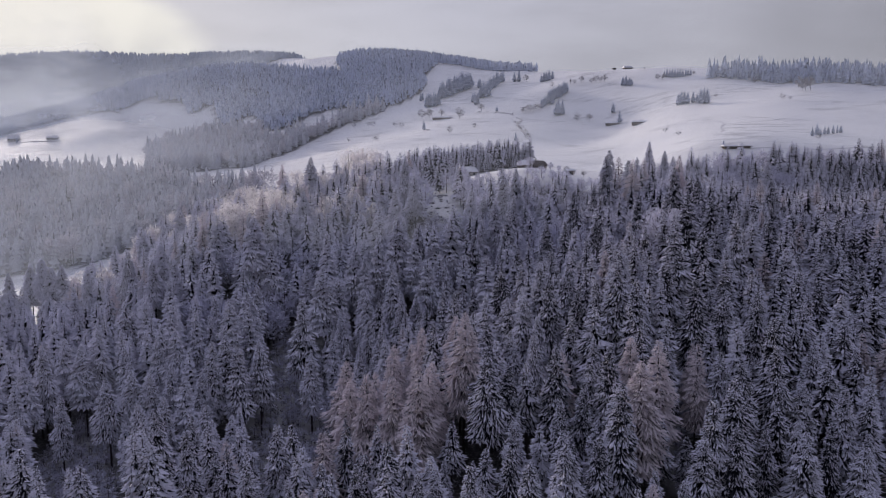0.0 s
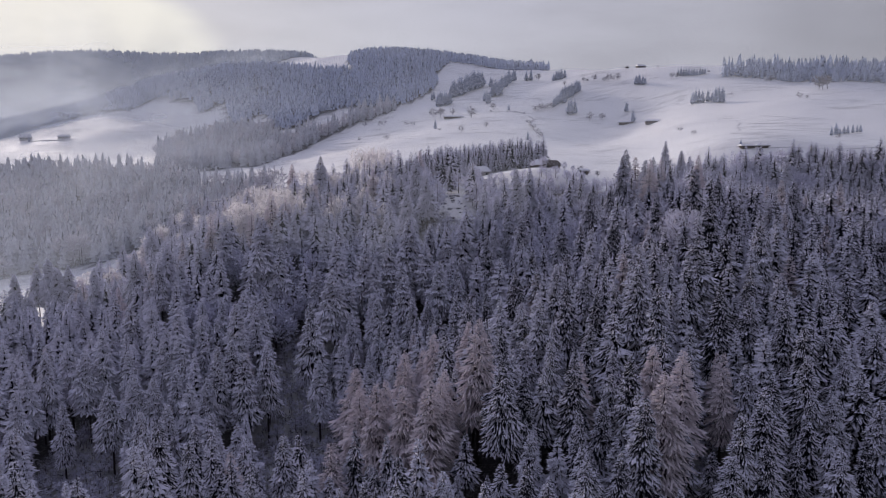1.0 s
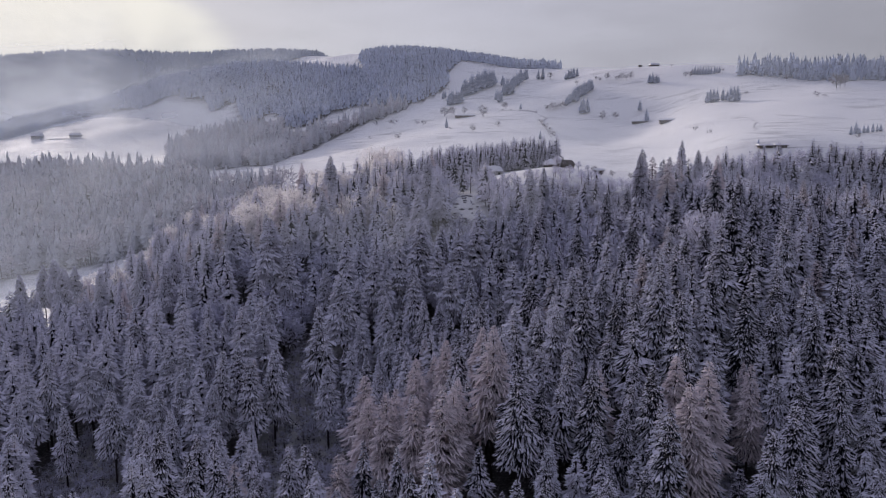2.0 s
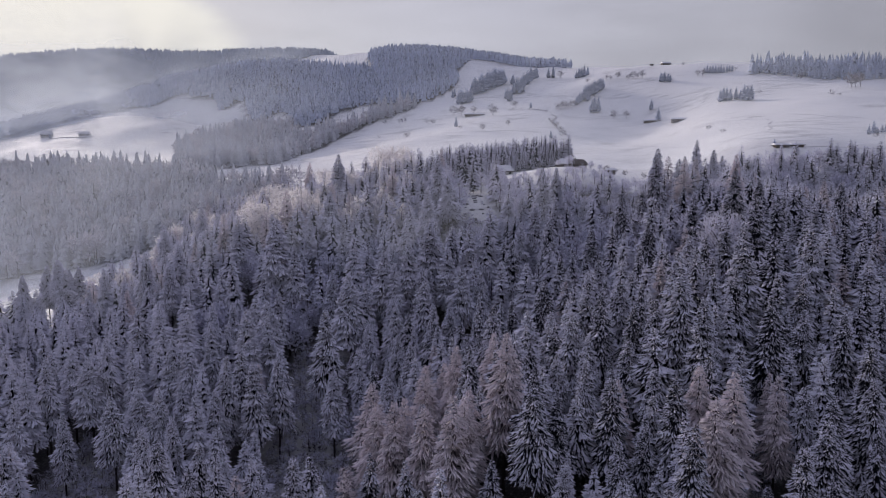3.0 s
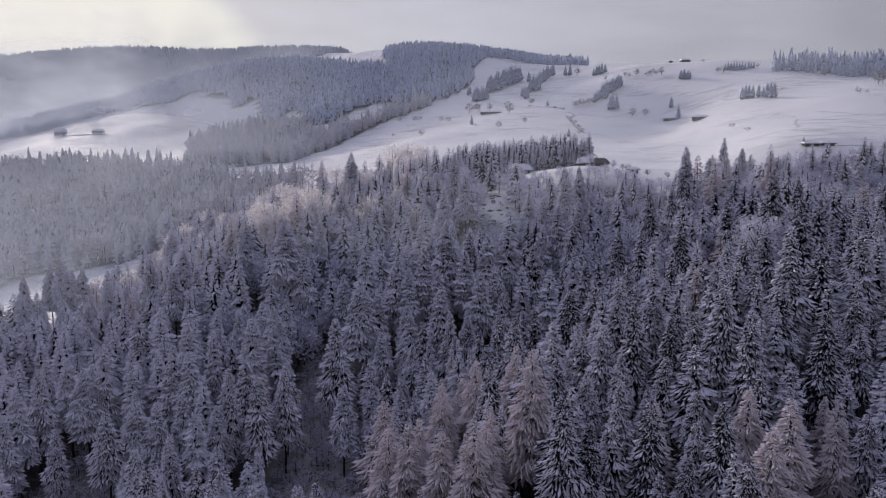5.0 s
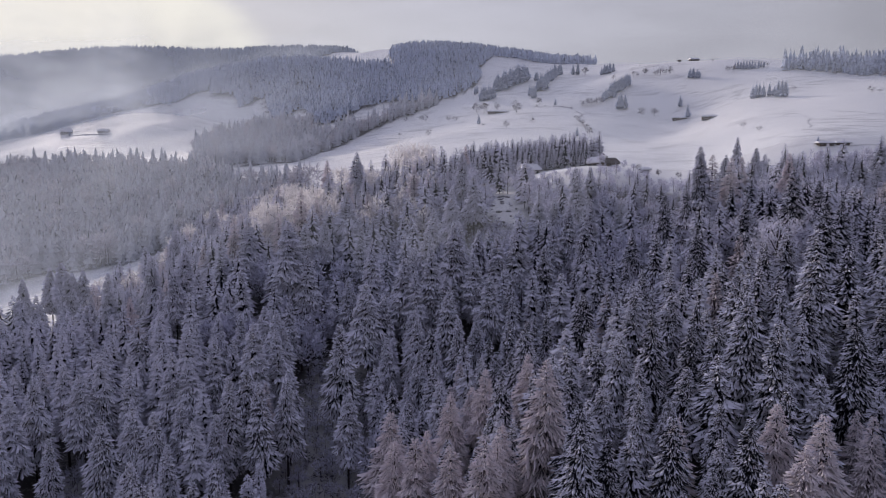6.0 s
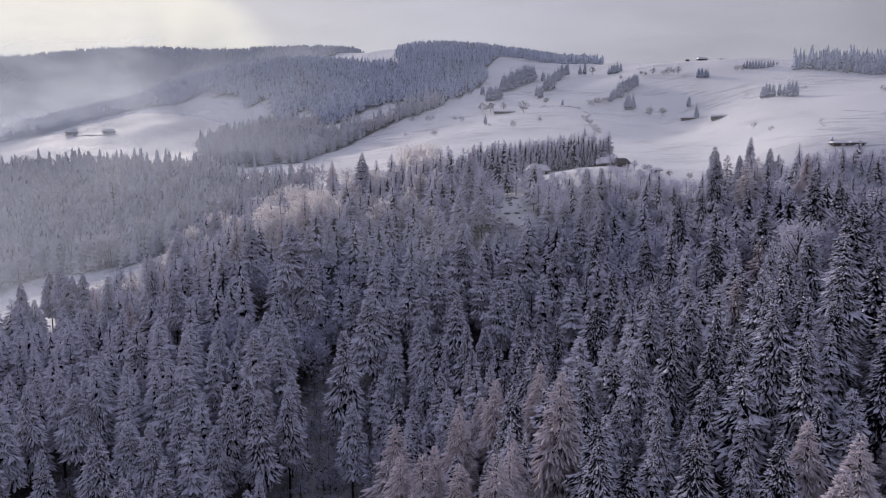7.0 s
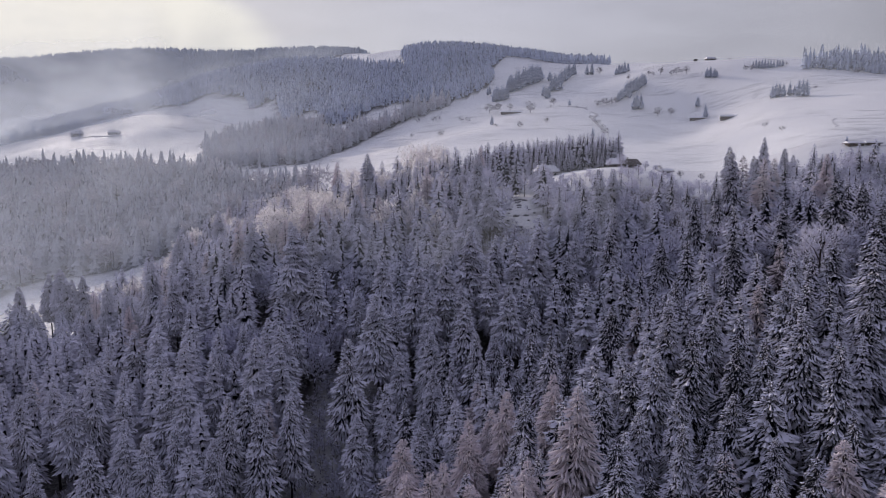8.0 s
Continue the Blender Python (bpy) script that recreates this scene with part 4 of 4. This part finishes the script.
MAT_BOARD = plain("weathered_boards", (0.055, 0.038, 0.030), (0.13, 0.09, 0.07), 3.0, stretch=(4, 4, 0.3))
MAT_TILE = plain("dark_roof_tiles", (0.05, 0.038, 0.036), (0.11, 0.085, 0.08), 2.2)
MAT_PLASTER = plain("pale_plaster", (0.50, 0.48, 0.46), (0.64, 0.62, 0.60), 1.5)
MAT_GLASS = plain("dark_window", (0.015, 0.018, 0.024), (0.03, 0.035, 0.04), 1.0, rough=0.15)
MAT_ROOF_SNOW = plain("roof_snow", (0.78, 0.78, 0.81), (0.87, 0.87, 0.88), 0.8, rough=0.6, bump=0.5)
MAT_ROCK = snowy("snowy_rock", (0.10, 0.095, 0.10), SNOW, 0.62, 2.0, 0.3)


def part(name, bm, mat, parent, label=""):
    me = bpy.data.meshes.new(name)
    bmesh.ops.recalc_face_normals(bm, faces=bm.faces)
    bm.to_mesh(me)
    bm.free()
    me.materials.append(mat)
    ob = new(name, me)
    ob.parent = parent
    return tagged(ob, label)


def box(x0, x1, y0, y1, z0, z1, bevel=0.0):
    bm = bmesh.new()
    bmesh.ops.create_cube(bm, size=1.0)
    for v in bm.verts:
        v.co = Vector(((x0 + x1) / 2 + v.co.x * (x1 - x0), (y0 + y1) / 2 + v.co.y * (y1 - y0), (z0 + z1) / 2 + v.co.z * (z1 - z0)))
    if bevel:
        bmesh.ops.bevel(bm, geom=bm.edges[:], offset=bevel, segments=2, affect="EDGES")
    return bm


def prism(outline, a, b, axis="x"):
    """A closed solid from an outline of (across, up) pairs between a and b along the axis."""
    bm = bmesh.new()
    rows = []
    for s in (a, b):
        rows.append([bm.verts.new((s, u, w) if axis == "x" else (u, s, w)) for u, w in outline])
    bm.faces.new(rows[0])
    bm.faces.new(rows[1][::-1])
    for i in range(len(outline)):
        j = (i + 1) % len(outline)
        bm.faces.new((rows[0][j], rows[0][i], rows[1][i], rows[1][j]))
    return bm


def hip_roof(half_l, half_w, eave, ridge, hip, thick):
    """A roof slab with half-hipped ends, ridge along x."""
    bm = bmesh.new()
    lower, upper = [], []
    for dz, row in ((0, lower), (thick, upper)):
        for x, y, z in ((-half_l, -half_w, eave), (half_l, -half_w, eave), (half_l, half_w, eave), (-half_l, half_w, eave), (-half_l + hip, 0, ridge), (half_l - hip, 0, ridge)):
            row.append(bm.verts.new((x, y, z + dz)))
    for row in (lower, upper):
        bm.faces.new((row[0], row[1], row[5], row[4]))
        bm.faces.new((row[2], row[3], row[4], row[5]))
        bm.faces.new((row[1], row[2], row[5]))
        bm.faces.new((row[3], row[0], row[4]))
    for i in range(4):
        j = (i + 1) % 4
        bm.faces.new((lower[i], lower[j], upper[j], upper[i]))
    return bm


def house(name, label, x, y, turn, length, depth, wall, rise, hip, snow=True, timber=True, windows=5, sink=0.6, snow_part=1.0, base=None):
    """A farm building: plinth, walls, windows, roof slab and the snow that lies on it."""
    ob = tagged(new(name), label, "building")
    ob.matrix_basis = pose(x, y, float(land(x, y)) - sink, 0, 0, turn)
    l, d = length / 2, depth / 2
    part("plinth", box(-l, l, -d, d, -1.5, 1.1, 0.05), base or MAT_PLASTER, ob)
    walls = part("wall", box(-l + 0.03, l - 0.03, -d + 0.03, d - 0.03, 1.1, wall + sink), MAT_BOARD if timber else MAT_PLASTER, ob)
    eave, over = wall + sink - 0.25, 0.9
    roof = part("roof", hip_roof(l + over, d + over, eave, eave + rise, hip, 0.25), MAT_TILE, ob)
    if snow:
        lid = hip_roof(l + over - 0.05, d + over - 0.05, eave + 0.254, eave + rise + 0.27, hip, 0.32)
        if snow_part < 1.0:
            bmesh.ops.bisect_plane(lid, geom=lid.verts[:] + lid.edges[:] + lid.faces[:], plane_co=(-l + length * snow_part, 0, 0), plane_no=(1, 0, 0.0), clear_outer=True)
            bmesh.ops.holes_fill(lid, edges=lid.edges[:])
        part("roof_snow", lid, MAT_ROOF_SNOW, roof, "thick snow on the roof")
    for side in (-1, 1):
        for i in range(windows):
            wx = -l + length * (i + 0.5) / windows
            sill, tall = sink + max(0.15, wall - 1.6), min(1.1, wall - 0.55)
            pane = part("window", box(wx - 0.5, wx + 0.5, side * d - 0.05, side * d + 0.02, sill, sill + tall), MAT_GLASS, ob, "small dark window")
            part("frame", prism([(wx - 0.62, sill - 0.12), (wx + 0.62, sill - 0.12), (wx + 0.62, sill), (wx - 0.62, sill)], side * d, side * d + side * 0.09, "y"), MAT_PLASTER, pane)
    return ob


def chimney(ob, x, y, z0, z1):
    part("chimney", box(x - 0.4, x + 0.4, y - 0.4, y + 0.4, z0, z1, 0.04), MAT_PLASTER, ob, "plastered chimney")


farm = house("farmhouse", "old timber farmhouse with a broad brown hipped roof, partly snowed over", 47, 389, -12, 14, 9, 1.5, 2.4, 2.2, windows=6, snow_part=0.36, sink=1.2)
chimney(farm, 1.5, 0.8, 3.6, 5.8)
cottage = house("cottage", "pale cottage with a snow-covered gable roof behind frosted trees", 13, 396, 15, 8.5, 7, 2.4, 2.6, 1.0, timber=False, windows=3, sink=1.2)
chimney(cottage, -1.0, 0.6, 4.6, 6.6)
house("shed", "small dark wooden shed half buried in snow", 68, 398, 20, 3.4, 2.6, 1.8, 0.9, 0.2, windows=1, base=MAT_BOARD)
house("hay_barn", "long low hay barn with a snow-covered roof on the slope", -1, 905, 4, 23, 7, 1.6, 1.5, 0.5, windows=4, base=MAT_BOARD)
house("field_barn", "dark wooden barn with a low snowy roof beside a tree", 198, 862, -10, 20, 7, 1.5, 1.6, 0.5, windows=3, base=MAT_BOARD)
house("field_barn", "dark wooden barn with a low snowy roof in the open field", 214, 812, -10, 17, 7, 1.5, 1.6, 0.5, windows=3, base=MAT_BOARD)
house("cow_barn", "low stone-and-timber barn with snow-covered roof in the lower meadow", 174, 452, 3, 7.5, 4.5, 0.9, 0.8, 0.4, windows=3, sink=1.2, base=MAT_BOARD)
house("cow_barn", "dark timber wing of the meadow barn under snow", 183, 452, -3, 6, 4, 0.8, 0.7, 0.4, windows=2, sink=1.2, base=MAT_BOARD)
house("hill_farm", "farmhouse with a snow-covered roof on the misty spur", -545, 946, 25, 13, 10, 2.6, 4.6, 1.0, windows=4, timber=False)
house("hill_barn", "barn with a snow-covered roof on the misty spur", -487, 930, 10, 12, 8, 2.4, 2.8, 1.0, windows=3, timber=False)
house("crest_farm", "farmhouse on the crest of the snowfield against the sky", 290, 1185, 10, 13, 8, 2.2, 2.6, 1.0, windows=4, sink=1.8)
house("crest_hut", "small dark hut on the crest of the snowfield", 270, 1190, 0, 4, 3.5, 1.8, 1.2, 0.3, snow=False, windows=2, base=MAT_BOARD)


# ---- rocks in the clearing, walls, tracks ----
def rock(x, y, size, seed):
    r = np.random.default_rng(seed)
    bm = bmesh.new()
    bmesh.ops.create_icosphere(bm, subdivisions=2, radius=1.0)
    for v in bm.verts:
        n = noise.noise(v.co * 1.3 + Vector((seed, 0, 0))) * 0.45
        v.co *= 1 + n
        v.co.x, v.co.y, v.co.z = v.co.x * size * r.uniform(0.98, 1.02) * 1.5, v.co.y * size, v.co.z * size * 0.55
    me = bpy.data.meshes.new("boulder")
    bm.to_mesh(me)
    bm.free()
    me.materials.append(MAT_ROCK)
    ob = tagged(new("boulder", me), "dark boulder capped with snow in the steep clearing", "rock", "boulders in the clearing")
    ob.matrix_basis = pose(x, y, float(land(x, y)) + size * 0.1, 0, 0, r.uniform(0, 180))


for i in range(34):
    rock(float(rng.uniform(-9, 6)), float(rng.uniform(286, 336)), float(rng.uniform(0.35, 1.0)), 200 + i)


MAT_TRACK = plain("trodden_snow", (0.62, 0.61, 0.62), (0.83, 0.83, 0.84), 0.45, bump=0.6)
MAT_VERGE = plain("withered_grass", (0.30, 0.28, 0.27), (0.84, 0.84, 0.85), 0.7, bump=0.6)


def strip(name, label, points, width, mat, category, ragged=0.0, lift=0.10):
    """A band that follows the ground along a line in plan."""
    pts = []
    for (x0, y0), (x1, y1) in zip(points, points[1:]):
        n = max(2, int(math.hypot(x1 - x0, y1 - y0) / 4))
        pts += [(x0 + (x1 - x0) * i / n, y0 + (y1 - y0) * i / n) for i in range(n)]
    pts = np.array(pts + [points[-1]], float)
    d = np.gradient(pts, axis=0)
    d /= np.linalg.norm(d, axis=1)[:, None]
    side = np.stack([-d[:, 1], d[:, 0]], -1)
    k = np.arange(len(pts))
    pts = pts + side * (np.sin(k * 0.35) * ragged * 1.5)[:, None]
    w = width / 2 * (1 + ragged * 0.5 * np.sin(k * 1.7) + ragged * 0.3 * np.sin(k * 0.61 + 1))
    w[0] = w[-1] = 0.05
    rows = []
    for s, up in ((-1, -0.15), (-0.6, lift), (0.6, lift), (1, -0.15)):
        q = pts + side * (s * w)[:, None]
        rows.append(np.stack([q[:, 0], q[:, 1], land(q[:, 0], q[:, 1]) + up], -1))
    v = np.stack(rows, 1).reshape(-1, 3)
    quads = [(4 * i + j, 4 * i + j + 1, 4 * i + j + 5, 4 * i + j + 4) for i in range(len(pts) - 1) for j in range(3)]
    tagged(new(name, mesh_from(name, v, np.array(quads), [mat], smooth=True)), label, category, kind="structure")


strip("track", "trodden farm track across the snowy meadow", [(-180, 850), (-95, 800), (-20, 765), (60, 745), (120, 739), (165, 725), (240, 640)], 2.2, MAT_TRACK, "track", 0.35, 0.06)
strip("track", "trodden farm track down the lower meadow", [(120, 737), (128, 640), (150, 560), (176, 480)], 1.6, MAT_TRACK, "track", 0.35, 0.06)
strip("track", "farm track with a low wall past the meadow barn", [(186, 450), (203, 455), (240, 462), (330, 480)], 1.2, MAT_VERGE, "track", 0.5, 0.12)
strip("stream_bank", "dark stream bank between snowy slopes", [(40, 945), (85, 925), (92, 880), (84, 830), (82, 790), (86, 740)], 3.5, MAT_VERGE, "stream bank", 0.8, 0.4)
strip("bank", "bare grassy bank below the hill farm", [(-535, 924), (-515, 920), (-500, 917), (-482, 915), (-468, 917)], 3.4, MAT_VERGE, "bank", 0.4, 0.5)
for line, width in (([(230, 664), (236, 666), (241, 657)], 2.2), ([(238, 642), (229, 608), (213, 570), (196, 525)], 1.6), ([(262, 655), (267, 640), (274, 622)], 2.4),
                    ([(272, 614), (284, 616), (296, 607)], 2.0), ([(212, 546), (222, 534), (236, 537)], 1.4), ([(233, 529), (246, 534), (262, 526)], 1.4),
                    ([(230, 594), (243, 590), (252, 578), (262, 579)], 1.8), ([(188, 520), (192, 505), (200, 502)], 1.4), ([(240, 873), (243, 858), (252, 867), (262, 881)], 2.2),
                    ([(138, 808), (149, 804), (162, 812)], 1.8), ([(66, 696), (86, 716), (99, 719)], 1.5), ([(126, 882), (143, 893), (155, 901)], 1.8)):
    strip("grass_bank", "withered grass showing through thin snow on a bank", line, width, MAT_VERGE, "grass bank", 0.9, 0.12)
